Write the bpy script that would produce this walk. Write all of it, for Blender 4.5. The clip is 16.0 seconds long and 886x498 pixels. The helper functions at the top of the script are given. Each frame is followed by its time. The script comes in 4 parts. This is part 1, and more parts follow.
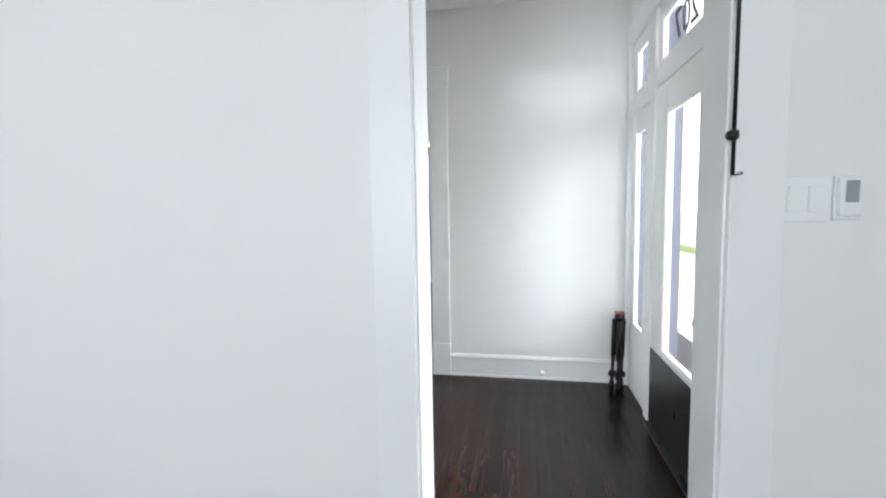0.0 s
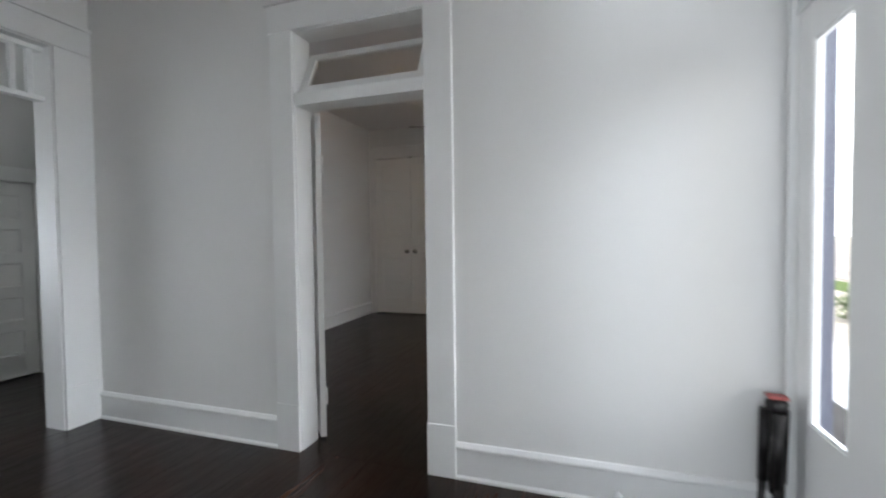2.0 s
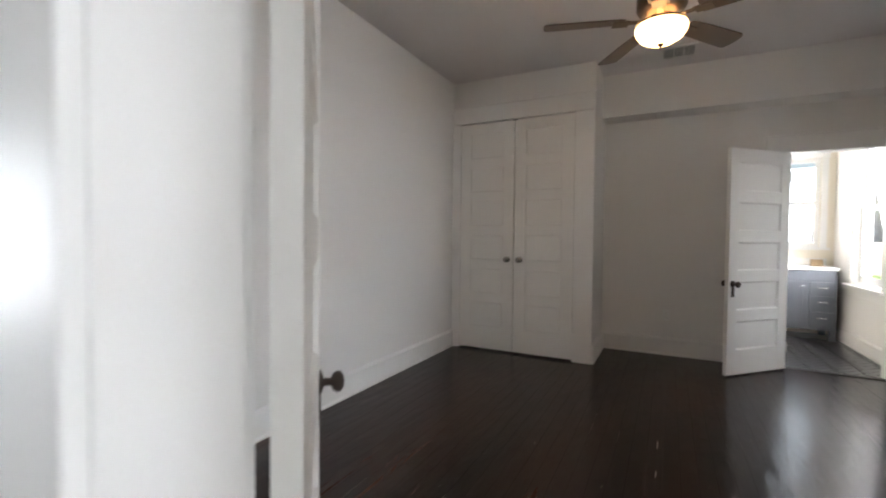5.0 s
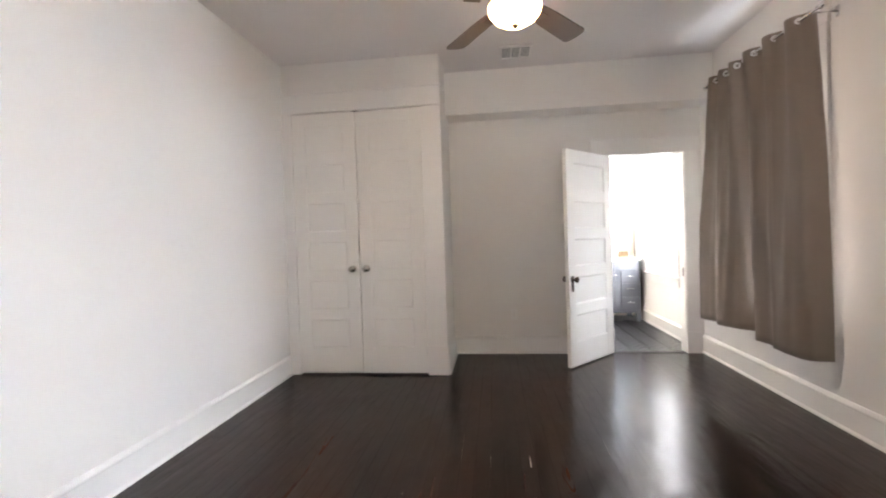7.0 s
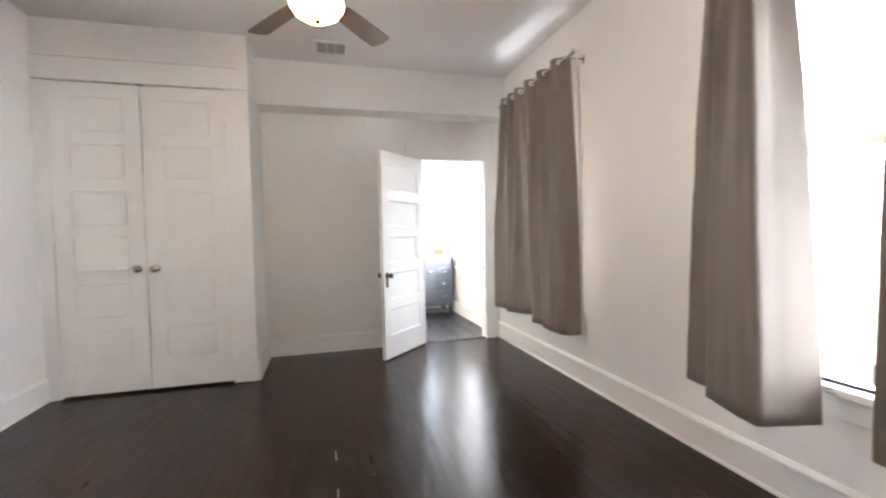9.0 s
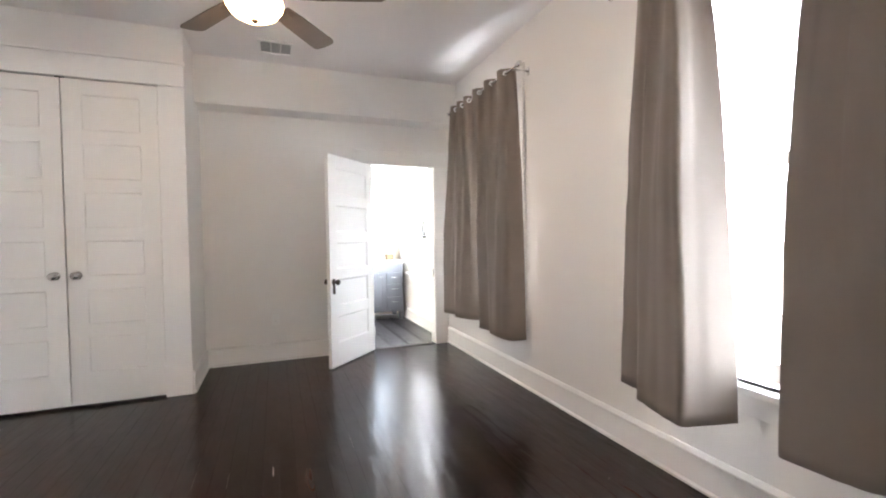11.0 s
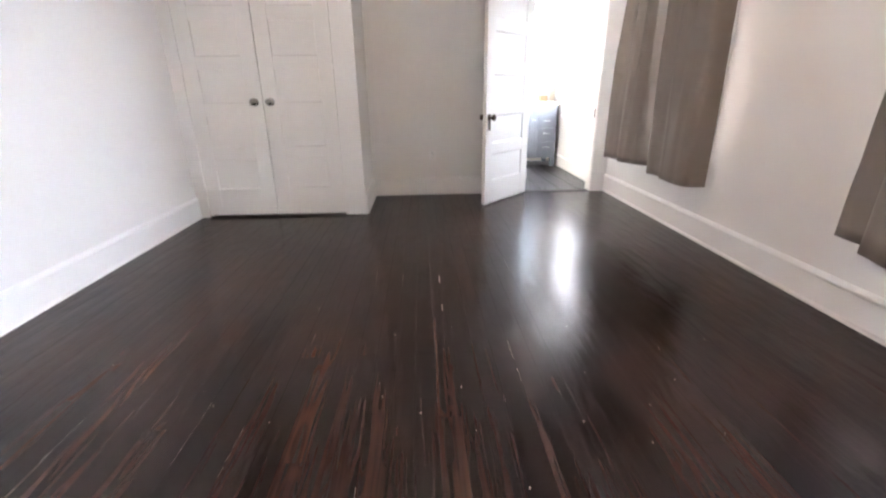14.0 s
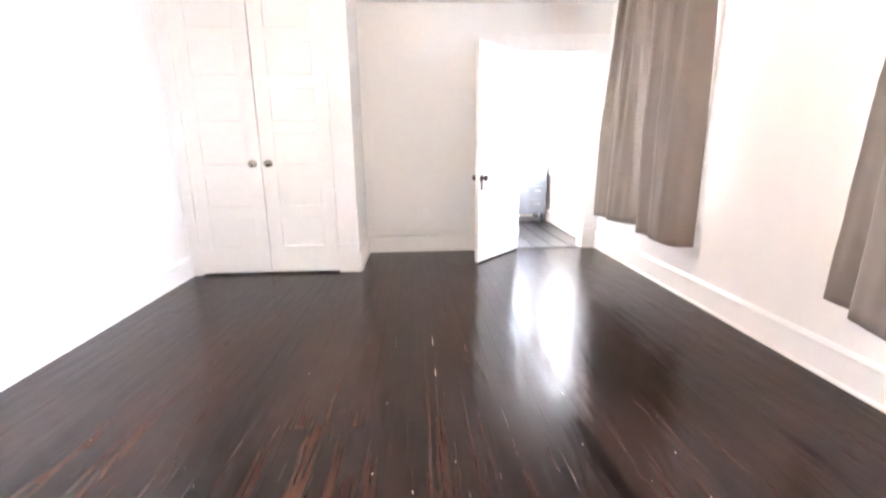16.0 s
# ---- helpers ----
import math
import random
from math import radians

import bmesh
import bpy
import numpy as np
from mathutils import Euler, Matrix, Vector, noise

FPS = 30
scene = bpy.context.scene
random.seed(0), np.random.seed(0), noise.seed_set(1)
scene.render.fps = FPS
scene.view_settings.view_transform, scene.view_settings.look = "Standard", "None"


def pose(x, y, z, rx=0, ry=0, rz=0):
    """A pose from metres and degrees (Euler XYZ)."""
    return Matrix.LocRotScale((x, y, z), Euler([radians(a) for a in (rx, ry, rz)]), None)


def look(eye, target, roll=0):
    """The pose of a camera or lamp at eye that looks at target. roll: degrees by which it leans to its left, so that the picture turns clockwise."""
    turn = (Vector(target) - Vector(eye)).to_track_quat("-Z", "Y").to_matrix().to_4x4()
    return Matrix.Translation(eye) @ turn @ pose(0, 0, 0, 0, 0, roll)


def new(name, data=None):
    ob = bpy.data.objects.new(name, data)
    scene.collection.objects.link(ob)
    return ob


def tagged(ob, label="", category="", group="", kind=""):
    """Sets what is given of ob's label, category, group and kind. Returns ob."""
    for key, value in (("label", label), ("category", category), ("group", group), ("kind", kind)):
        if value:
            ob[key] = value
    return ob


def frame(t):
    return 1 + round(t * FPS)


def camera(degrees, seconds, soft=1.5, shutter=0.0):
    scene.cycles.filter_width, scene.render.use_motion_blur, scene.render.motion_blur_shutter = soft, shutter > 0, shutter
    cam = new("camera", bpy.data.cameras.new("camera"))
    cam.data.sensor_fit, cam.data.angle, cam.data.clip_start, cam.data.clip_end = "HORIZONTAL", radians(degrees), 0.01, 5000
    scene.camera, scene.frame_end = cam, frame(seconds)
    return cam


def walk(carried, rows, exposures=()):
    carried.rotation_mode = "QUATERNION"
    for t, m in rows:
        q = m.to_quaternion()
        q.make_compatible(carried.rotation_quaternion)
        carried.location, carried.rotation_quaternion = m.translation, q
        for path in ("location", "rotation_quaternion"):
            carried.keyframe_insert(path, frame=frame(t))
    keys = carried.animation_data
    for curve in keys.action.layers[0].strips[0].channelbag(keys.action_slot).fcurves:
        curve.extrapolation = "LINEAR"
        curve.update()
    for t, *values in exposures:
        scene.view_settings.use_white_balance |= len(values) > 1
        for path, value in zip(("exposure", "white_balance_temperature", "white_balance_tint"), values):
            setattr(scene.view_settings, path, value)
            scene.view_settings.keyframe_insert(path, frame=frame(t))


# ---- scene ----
cam = camera(91.0, 16.0, soft=2.0, shutter=0.4)
PATH = [
    (0, (1.829, -3.570, 1.371), (1.477, -1.608, 1.206), -0.9),
    (0.5, (1.815, -3.241, 1.360), (1.568, -1.261, 1.230), -0.9),
    (0.7, (1.885, -3.098, 1.312), (1.653, -1.114, 1.212), -0.4),
    (1, (1.875, -2.840, 1.228), (1.731, -0.846, 1.184), -2.6),
    (1.3, (1.895, -2.642, 1.250), (1.699, -0.655, 1.138), -2.6),
    (1.5, (1.887, -2.464, 1.229), (1.593, -0.487, 1.155), -2.1),
    (2, (1.874, -2.094, 1.230), (1.246, -0.196, 1.169), -0.7),
    (2.5, (1.741, -1.755, 1.248), (0.801, 0.011, 1.216), -0.0),
    (3, (1.598, -1.414, 1.235), (0.391, 0.177, 1.136), -0.6),
    (3.2, (1.589, -1.299, 1.275), (0.309, 0.235, 1.186), 0.9),
    (5.3, (0.595, 0.007, 1.218), (-0.144, 1.866, 1.214), -0.6),
    (5.5, (0.550, 0.116, 1.243), (-0.054, 2.022, 1.273), -1.6),
    (6, (0.505, 0.229, 1.243), (0.044, 2.175, 1.233), -1.8),
    (6.5, (0.494, 0.276, 1.234), (0.143, 2.245, 1.202), -1.6),
    (7, (0.518, 0.287, 1.232), (0.281, 2.272, 1.192), -1.9),
    (7.5, (0.556, 0.272, 1.238), (0.491, 2.270, 1.195), -1.9),
    (8, (0.574, 0.262, 1.257), (0.703, 2.257, 1.200), -1.5),
    (8.5, (0.598, 0.235, 1.274), (0.909, 2.209, 1.193), -1.2),
    (9, (0.654, 0.224, 1.213), (1.175, 2.154, 1.147), -1.3),
    (9.2, (0.645, 0.221, 1.239), (1.272, 2.119, 1.155), -1.3),
    (11.3, (0.722, 0.214, 1.233), (1.438, 2.081, 1.186), -0.9),
    (11.5, (0.716, 0.214, 1.240), (1.333, 2.116, 1.194), -0.9),
    (12, (0.654, 0.248, 1.250), (1.019, 2.213, 1.207), -1.0),
    (12.5, (0.612, 0.255, 1.246), (0.775, 2.248, 1.199), -1.1),
    (13, (0.596, 0.257, 1.186), (0.698, 2.250, 1.053), -0.6),
    (13.5, (0.592, 0.271, 1.131), (0.684, 2.229, 0.733), -0.6),
    (14, (0.593, 0.278, 1.071), (0.677, 2.155, 0.385), -0.7),
    (14.5, (0.589, 0.282, 1.048), (0.682, 2.098, 0.215), -0.3),
    (15, (0.587, 0.286, 1.047), (0.698, 2.098, 0.207), -0.4),
    (15.5, (0.593, 0.288, 1.071), (0.710, 2.146, 0.341), -0.6),
    (16, (0.597, 0.289, 1.135), (0.715, 2.231, 0.671), -0.5),
]
walk(cam, [(t, look(eye, target, roll)) for t, eye, target, roll in PATH],
     exposures=[(0.0, 0.45, 6500, 10), (0.7, 0.25, 6500, 10), (1.5, 0.1, 6500, 10), (2.2, 0.05, 6500, 11), (3.2, 0.35, 6500, 12), (4.6, 0.5, 6600, 12),
                (5.3, 1.1, 6750, 12), (6.0, 1.55, 6700, 13), (7.0, 1.9, 6650, 14), (9.0, 2.12, 6400, 13), (11.5, 2.18, 6400, 13), (12.5, 2.02, 6450, 13),
                (13.5, 2.05, 6400, 15), (14.0, 2.25, 6300, 16), (14.5, 2.65, 6150, 18), (15.0, 3.2, 6100, 18), (15.5, 3.45, 6150, 17), (16.0, 3.35, 6250, 17)])

# ---- world and light ----
world = bpy.data.worlds.new("sky_world")
scene.world = world
world.use_nodes = True
wn = world.node_tree.nodes
sky = wn.new("ShaderNodeTexSky")
sky.sky_type = "NISHITA"
sky.sun_disc = False
sky.sun_elevation = radians(58)
sky.sun_rotation = radians(200)
sky.air_density = 1.2
sky.dust_density = 5.0
world.node_tree.links.new(sky.outputs[0], wn["Background"].inputs[0])
wn["Background"].inputs[1].default_value = 0.15

sun_data = bpy.data.lights.new("sun", "SUN")
sun_data.energy, sun_data.angle, sun_data.color = 5.0, radians(1.0), (1.0, 0.95, 0.88)
sun = new("sun", sun_data)
sun.matrix_world = look((-6, -14, 24), (0, 0, 0))


def window_light(name, eye, target, w, h, watts, colour=(0.82, 0.91, 1.0)):
    """An added area lamp that stands in for daylight at or near an opening."""
    d = bpy.data.lights.new(name, "AREA")
    d.shape, d.size, d.size_y, d.energy, d.color = "RECTANGLE", w, h, watts, colour
    ob = new(name, d)
    ob.matrix_world = look(eye, target)
    return ob


XR, XL = 2.61, -1.445           # inner faces of the street wall and the bedroom's far side wall
YB0, YB1 = 0.13, 4.975         # bedroom's ends
ZC, ZH = 2.92, 2.99            # ceiling heights: bedroom, hall
XH = 2.645                     # inner face of the hall's street wall
YP = -2.13                     # hall face of the front room partition
XO = -1.335                    # hall face of the wall with the wide opening
WT = 0.16                      # street wall thickness

window_light("window_light_far", (XR + 0.85, 3.77, 0.75), (XR, 3.77, 2.15), 1.1, 1.0, 24)
window_light("window_light_near", (XR + 0.85, 1.40, 2.15), (XR - 0.3, 1.40, 1.1), 1.1, 1.0, 5)
window_light("bath_window_light", (XR + 0.22, 6.08, 1.58), (0, 6.08, 1.2), 0.8, 1.65, 35, (0.95, 0.97, 1.0))
window_light("bath_end_light", (2.18, 7.36, 1.7), (2.0, 5, 1.2), 0.5, 1.0, 5)
COOL = (0.79, 0.89, 1.0)
# Unseen lamp hung above the street, added to fill the hall with sky light.
window_light("street_sky_fill", (6.8, -0.1, 3.1), (2.6, -1.05, 1.5), 5.2, 4.0, 820, COOL)
# Added fill lamp behind the front room's unseen end wall, to brighten the partition.
window_light("front_room_fill", (0.5, -7.62, 1.6), (0.6, -2.3, 1.4), 1.4, 1.8, 112, COOL)
window_light("garden_door_light", (-6.5, -2.1, 1.3), (-2, -1.5, 1.6), 1.4, 2.0, 75)


# ---- materials ----
def material(name, colour, rough=0.5, metal=0.0, vary=0.05, scale=3.0, fine=60.0, bump=0.05, coat=0.0, spec=0.5, per_object=0.0, stretch=None):
    """Painted or plain surface with two scales of variation and fine relief."""
    m = bpy.data.materials.new(name)
    m.use_nodes = True
    nt = m.node_tree
    b = nt.nodes["Principled BSDF"]
    b.inputs["Roughness"].default_value = rough
    b.inputs["Metallic"].default_value = metal
    b.inputs["Coat Weight"].default_value = coat
    b.inputs["Specular IOR Level"].default_value = spec
    tc = nt.nodes.new("ShaderNodeTexCoord")
    mp = nt.nodes.new("ShaderNodeMapping")
    if stretch:
        mp.inputs["Scale"].default_value = stretch
    nt.links.new(tc.outputs["Object"], mp.inputs[0])
    big = nt.nodes.new("ShaderNodeTexNoise")
    big.inputs["Scale"].default_value, big.inputs["Detail"].default_value = scale, 4
    small = nt.nodes.new("ShaderNodeTexNoise")
    small.inputs["Scale"].default_value, small.inputs["Detail"].default_value = fine, 3
    nt.links.new(mp.outputs[0], big.inputs["Vector"])
    nt.links.new(mp.outputs[0], small.inputs["Vector"])
    mix = nt.nodes.new("ShaderNodeMix")
    mix.data_type = "RGBA"
    lo = [max(0, c * (1 - vary)) for c in colour]
    hi = [min(1, c * (1 + vary)) for c in colour]
    mix.inputs["A"].default_value, mix.inputs["B"].default_value = (*lo, 1), (*hi, 1)
    add = nt.nodes.new("ShaderNodeMath")
    add.operation = "MULTIPLY_ADD"
    add.inputs[1].default_value = 0.65
    nt.links.new(big.outputs["Fac"], add.inputs[0])
    half = nt.nodes.new("ShaderNodeMath")
    half.operation = "MULTIPLY"
    half.inputs[1].default_value = 0.35
    nt.links.new(small.outputs["Fac"], half.inputs[0])
    nt.links.new(half.outputs[0], add.inputs[2])
    last = add
    if per_object:
        info = nt.nodes.new("ShaderNodeObjectInfo")
        off = nt.nodes.new("ShaderNodeMath")
        off.operation = "MULTIPLY_ADD"
        off.inputs[1].default_value = per_object
        nt.links.new(info.outputs["Random"], off.inputs[0])
        nt.links.new(add.outputs[0], off.inputs[2])
        last = off
    nt.links.new(last.outputs[0], mix.inputs["Factor"])
    nt.links.new(mix.outputs["Result"], b.inputs["Base Color"])
    rr = nt.nodes.new("ShaderNodeMapRange")
    rr.inputs["To Min"].default_value, rr.inputs["To Max"].default_value = max(0.02, rough - 0.06), min(1, rough + 0.06)
    nt.links.new(big.outputs["Fac"], rr.inputs["Value"])
    nt.links.new(rr.outputs[0], b.inputs["Roughness"])
    if bump:
        bp = nt.nodes.new("ShaderNodeBump")
        bp.inputs["Strength"].default_value, bp.inputs["Distance"].default_value = bump, 0.004
        nt.links.new(small.outputs["Fac"], bp.inputs["Height"])
        nt.links.new(bp.outputs[0], b.inputs["Normal"])
    return m


def wood_floor(name, dark, mid, red, rough):
    """Dark stained old pine boards: long grain, red streaks, worn varnish, each board a little different."""
    m = bpy.data.materials.new(name)
    m.use_nodes = True
    nt = m.node_tree
    N, L = nt.nodes.new, nt.links.new
    b = nt.nodes["Principled BSDF"]
    b.inputs["Specular IOR Level"].default_value = 0.26
    tc, info = N("ShaderNodeTexCoord"), N("ShaderNodeObjectInfo")
    geo = N("ShaderNodeNewGeometry")
    shift = N("ShaderNodeVectorMath")
    shift.operation = "SCALE"
    shift.inputs[0].default_value = (7.3, 13.1, 3.7)
    rnd = N("ShaderNodeMath")
    rnd.operation = "ADD"
    L(info.outputs["Random"], rnd.inputs[0])
    L(geo.outputs["Random Per Island"], rnd.inputs[1])
    L(rnd.outputs[0], shift.inputs["Scale"])
    vec = N("ShaderNodeVectorMath")
    L(geo.outputs["Position"], vec.inputs[0])
    L(shift.outputs[0], vec.inputs[1])
    mp = N("ShaderNodeMapping")
    mp.inputs["Scale"].default_value = (1.0, 0.035, 1.0)
    L(vec.outputs[0], mp.inputs[0])
    grain = N("ShaderNodeTexNoise")
    grain.inputs["Scale"].default_value, grain.inputs["Detail"].default_value, grain.inputs["Distortion"].default_value = 55, 6, 0.6
    L(mp.outputs[0], grain.inputs["Vector"])
    wide = N("ShaderNodeTexNoise")
    wide.inputs["Scale"].default_value, wide.inputs["Detail"].default_value = 7, 2
    mp3 = N("ShaderNodeMapping")
    mp3.inputs["Scale"].default_value = (1.0, 0.10, 1.0)
    L(vec.outputs[0], mp3.inputs[0])
    L(mp3.outputs[0], wide.inputs["Vector"])
    ramp = N("ShaderNodeValToRGB")
    ramp.color_ramp.elements[0].position, ramp.color_ramp.elements[0].color = 0.42, (*dark, 1)
    ramp.color_ramp.elements[1].position, ramp.color_ramp.elements[1].color = 0.66, (*mid, 1)
    L(grain.outputs["Fac"], ramp.inputs[0])
    streak = N("ShaderNodeMapRange")
    streak.inputs["From Min"].default_value, streak.inputs["From Max"].default_value = 0.38, 0.72
    L(wide.outputs["Fac"], streak.inputs["Value"])
    mix = N("ShaderNodeMix")
    mix.data_type = "RGBA"
    mix.inputs["B"].default_value = (*red, 1)
    # growth rings: dark lines along the contours of a long soft noise
    ring_a, ring_b, ring_c = N("ShaderNodeMath"), N("ShaderNodeMath"), N("ShaderNodeMapRange")
    ring_a.operation, ring_b.operation = "MULTIPLY", "SINE"
    ring_a.inputs[1].default_value = 120.0
    L(wide.outputs["Fac"], ring_a.inputs[0])
    L(ring_a.outputs[0], ring_b.inputs[0])
    ring_c.inputs["From Min"].default_value, ring_c.inputs["From Max"].default_value = -0.2, 0.9
    ring_c.inputs["To Min"].default_value, ring_c.inputs["To Max"].default_value = 0.3, 1.0
    L(ring_b.outputs[0], ring_c.inputs["Value"])
    rings = N("ShaderNodeMath")
    rings.operation = "MULTIPLY"
    L(streak.outputs[0], rings.inputs[0])
    L(ring_c.outputs[0], rings.inputs[1])
    # some boards red and figured, others plain and dark
    hue = N("ShaderNodeMath")
    hue.operation = "MULTIPLY"
    hue.inputs[1].default_value = 5.37
    L(rnd.outputs[0], hue.inputs[0])
    hue2, hue3, hue4 = N("ShaderNodeMath"), N("ShaderNodeMapRange"), N("ShaderNodeMath")
    hue2.operation, hue4.operation = "FRACT", "MULTIPLY"
    L(hue.outputs[0], hue2.inputs[0])
    hue3.inputs["To Min"].default_value, hue3.inputs["To Max"].default_value = 0.3, 1.15
    L(hue2.outputs[0], hue3.inputs["Value"])
    L(rings.outputs[0], hue4.inputs[0])
    L(hue3.outputs[0], hue4.inputs[1])
    hue4.use_clamp = True
    L(hue4.outputs[0], mix.inputs["Factor"])
    L(ramp.outputs[0], mix.inputs["A"])
    tone = N("ShaderNodeMapRange")
    tone.inputs["To Min"].default_value, tone.inputs["To Max"].default_value = 0.5, 1.65
    frac = N("ShaderNodeMath")
    frac.operation = "FRACT"
    L(rnd.outputs[0], frac.inputs[0])
    L(frac.outputs[0], tone.inputs["Value"])
    mul = N("ShaderNodeVectorMath")
    mul.operation = "SCALE"
    L(mix.outputs["Result"], mul.inputs[0])
    L(tone.outputs[0], mul.inputs["Scale"])
    L(mul.outputs[0], b.inputs["Base Color"])
    scuff = N("ShaderNodeTexNoise")
    scuff.inputs["Scale"].default_value, scuff.inputs["Detail"].default_value = 1.6, 1
    L(geo.outputs["Position"], scuff.inputs["Vector"])
    rr = N("ShaderNodeMapRange")
    rr.inputs["From Min"].default_value, rr.inputs["From Max"].default_value = 0.2, 0.8
    rr.inputs["To Min"].default_value, rr.inputs["To Max"].default_value = rough - 0.02, rough + 0.02
    L(scuff.outputs["Fac"], rr.inputs["Value"])
    L(rr.outputs[0], b.inputs["Roughness"])
    # boards cupped and uneven from old sanding
    mp2 = N("ShaderNodeMapping")
    mp2.inputs["Scale"].default_value = (1.0, 0.3, 1.0)
    L(vec.outputs[0], mp2.inputs[0])
    wavy = N("ShaderNodeTexNoise")
    wavy.inputs["Scale"].default_value, wavy.inputs["Detail"].default_value = 11, 2
    L(mp2.outputs[0], wavy.inputs["Vector"])
    cup = N("ShaderNodeBump")
    cup.inputs["Strength"].default_value, cup.inputs["Distance"].default_value = 0.8, 0.005
    L(wavy.outputs["Fac"], cup.inputs["Height"])
    bp = N("ShaderNodeBump")
    bp.inputs["Strength"].default_value, bp.inputs["Distance"].default_value = 0.08, 0.002
    L(cup.outputs[0], bp.inputs["Normal"])
    L(grain.outputs["Fac"], bp.inputs["Height"])
    L(bp.outputs[0], b.inputs["Normal"])
    return m


def glass_material(name, tint=(1, 1, 1), rough=0.0):
    m = bpy.data.materials.new(name)
    m.use_nodes = True
    b = m.node_tree.nodes["Principled BSDF"]
    b.inputs["Base Color"].default_value = (*tint, 1)
    b.inputs["Roughness"].default_value = rough
    b.inputs["Transmission Weight"].default_value = 1.0
    b.inputs["IOR"].default_value = 1.05
    return m


def glow_material(name, colour, strength):
    m = bpy.data.materials.new(name)
    m.use_nodes = True
    b = m.node_tree.nodes["Principled BSDF"]
    b.inputs["Base Color"].default_value = (*colour, 1)
    b.inputs["Emission Color"].default_value = (*colour, 1)
    b.inputs["Emission Strength"].default_value = strength
    return m


M_WALL = material("wall_paint", (0.80, 0.785, 0.76), 0.55, vary=0.02, scale=1.2, fine=140, bump=0.06)
M_CEIL = material("ceiling_paint", (0.74, 0.71, 0.70), 0.7, vary=0.02, scale=1.0, fine=90, bump=0.05)
M_TRIM = material("trim_paint", (0.82, 0.81, 0.79), 0.38, vary=0.02, scale=4, fine=160, bump=0.02)
M_DOOR = material("door_paint", (0.82, 0.81, 0.78), 0.36, vary=0.02, scale=5, fine=160, bump=0.02)
M_FLOOR = wood_floor("stained_boards", (0.0050, 0.0027, 0.0023), (0.025, 0.0116, 0.0087), (0.044, 0.0176, 0.0098), 0.235)
M_JOINT = material("board_joint", (0.012, 0.008, 0.007), 0.5, vary=0.2)
M_KICK = material("black_paint", (0.012, 0.012, 0.013), 0.3, vary=0.2, scale=6, fine=80)
M_BLACK = material("black_metal", (0.015, 0.013, 0.013), 0.4, metal=0.3, vary=0.3, scale=20)
M_BRONZE = material("dark_bronze", (0.09, 0.07, 0.06), 0.35, metal=0.9, vary=0.3, scale=30)
M_NICKEL = material("satin_nickel", (0.55, 0.53, 0.50), 0.25, metal=1.0, vary=0.1, scale=30)
M_CHROME = material("chrome", (0.8, 0.8, 0.8), 0.12, metal=1.0, vary=0.05, scale=30)
M_EYELET = material("polished_eyelet", (0.90, 0.90, 0.89), 0.42, metal=1.0, vary=0.02, scale=30)
M_BRASS = material("brass", (0.55, 0.38, 0.14), 0.3, metal=1.0, vary=0.15, scale=30)
M_CURT = material("taupe_cloth", (0.25, 0.205, 0.172), 0.75, vary=0.10, scale=5, fine=420, bump=0.25)
M_BLADE = material("fan_blade_wood", (0.10, 0.068, 0.047), 0.4, vary=0.35, scale=10, fine=70, stretch=(1, 10, 1))
M_FANMETAL = material("fan_bronze", (0.16, 0.12, 0.09), 0.35, metal=0.9, vary=0.2, scale=20)
M_VENT = material("vent_enamel", (0.72, 0.71, 0.69), 0.4, vary=0.03)
M_CREAM = material("cream_paint", (0.80, 0.735, 0.62), 0.55, vary=0.02, scale=1.2, fine=140, bump=0.05)
M_DARK = material("dark_cavity", (0.03, 0.03, 0.03), 0.9, vary=0.2)
M_PLASTIC = material("white_plastic", (0.82, 0.82, 0.80), 0.35, vary=0.01)
M_GREY = material("grey_plastic", (0.30, 0.31, 0.31), 0.4, vary=0.05)
M_VANITY = material("vanity_paint", (0.125, 0.135, 0.155), 0.4, vary=0.06, scale=6)
M_STONE = material("vanity_stone", (0.80, 0.80, 0.78), 0.2, vary=0.04, scale=9)
M_TILE = material("black_tile", (0.028, 0.028, 0.031), 0.3, vary=0.3, scale=7, per_object=0.3)
M_TILEW = material("white_tile", (0.6, 0.6, 0.6), 0.3, vary=0.1)
M_GROUT = material("tile_grout", (0.58, 0.58, 0.56), 0.9, vary=0.2)
M_GLASS = glass_material("window_glass")
M_FROST = glass_material("transom_glass", (0.85, 0.83, 0.80), 0.25)
M_GLOBE = glow_material("lit_glass_bowl", (1.0, 0.64, 0.29), 5.0)
M_NECK = glow_material("amber_glass", (1.0, 0.45, 0.12), 10.0)
M_TREAD = M_KICK

nt = M_CURT.node_tree
thin, mixer = nt.nodes.new("ShaderNodeBsdfTranslucent"), nt.nodes.new("ShaderNodeMixShader")
thin.inputs["Color"].default_value = (0.36, 0.305, 0.27, 1)
mixer.inputs["Fac"].default_value = 0.015
nt.links.new(nt.nodes["Principled BSDF"].outputs[0], mixer.inputs[1])
nt.links.new(thin.outputs[0], mixer.inputs[2])
nt.links.new(mixer.outputs[0], nt.nodes["Material Output"].inputs["Surface"])


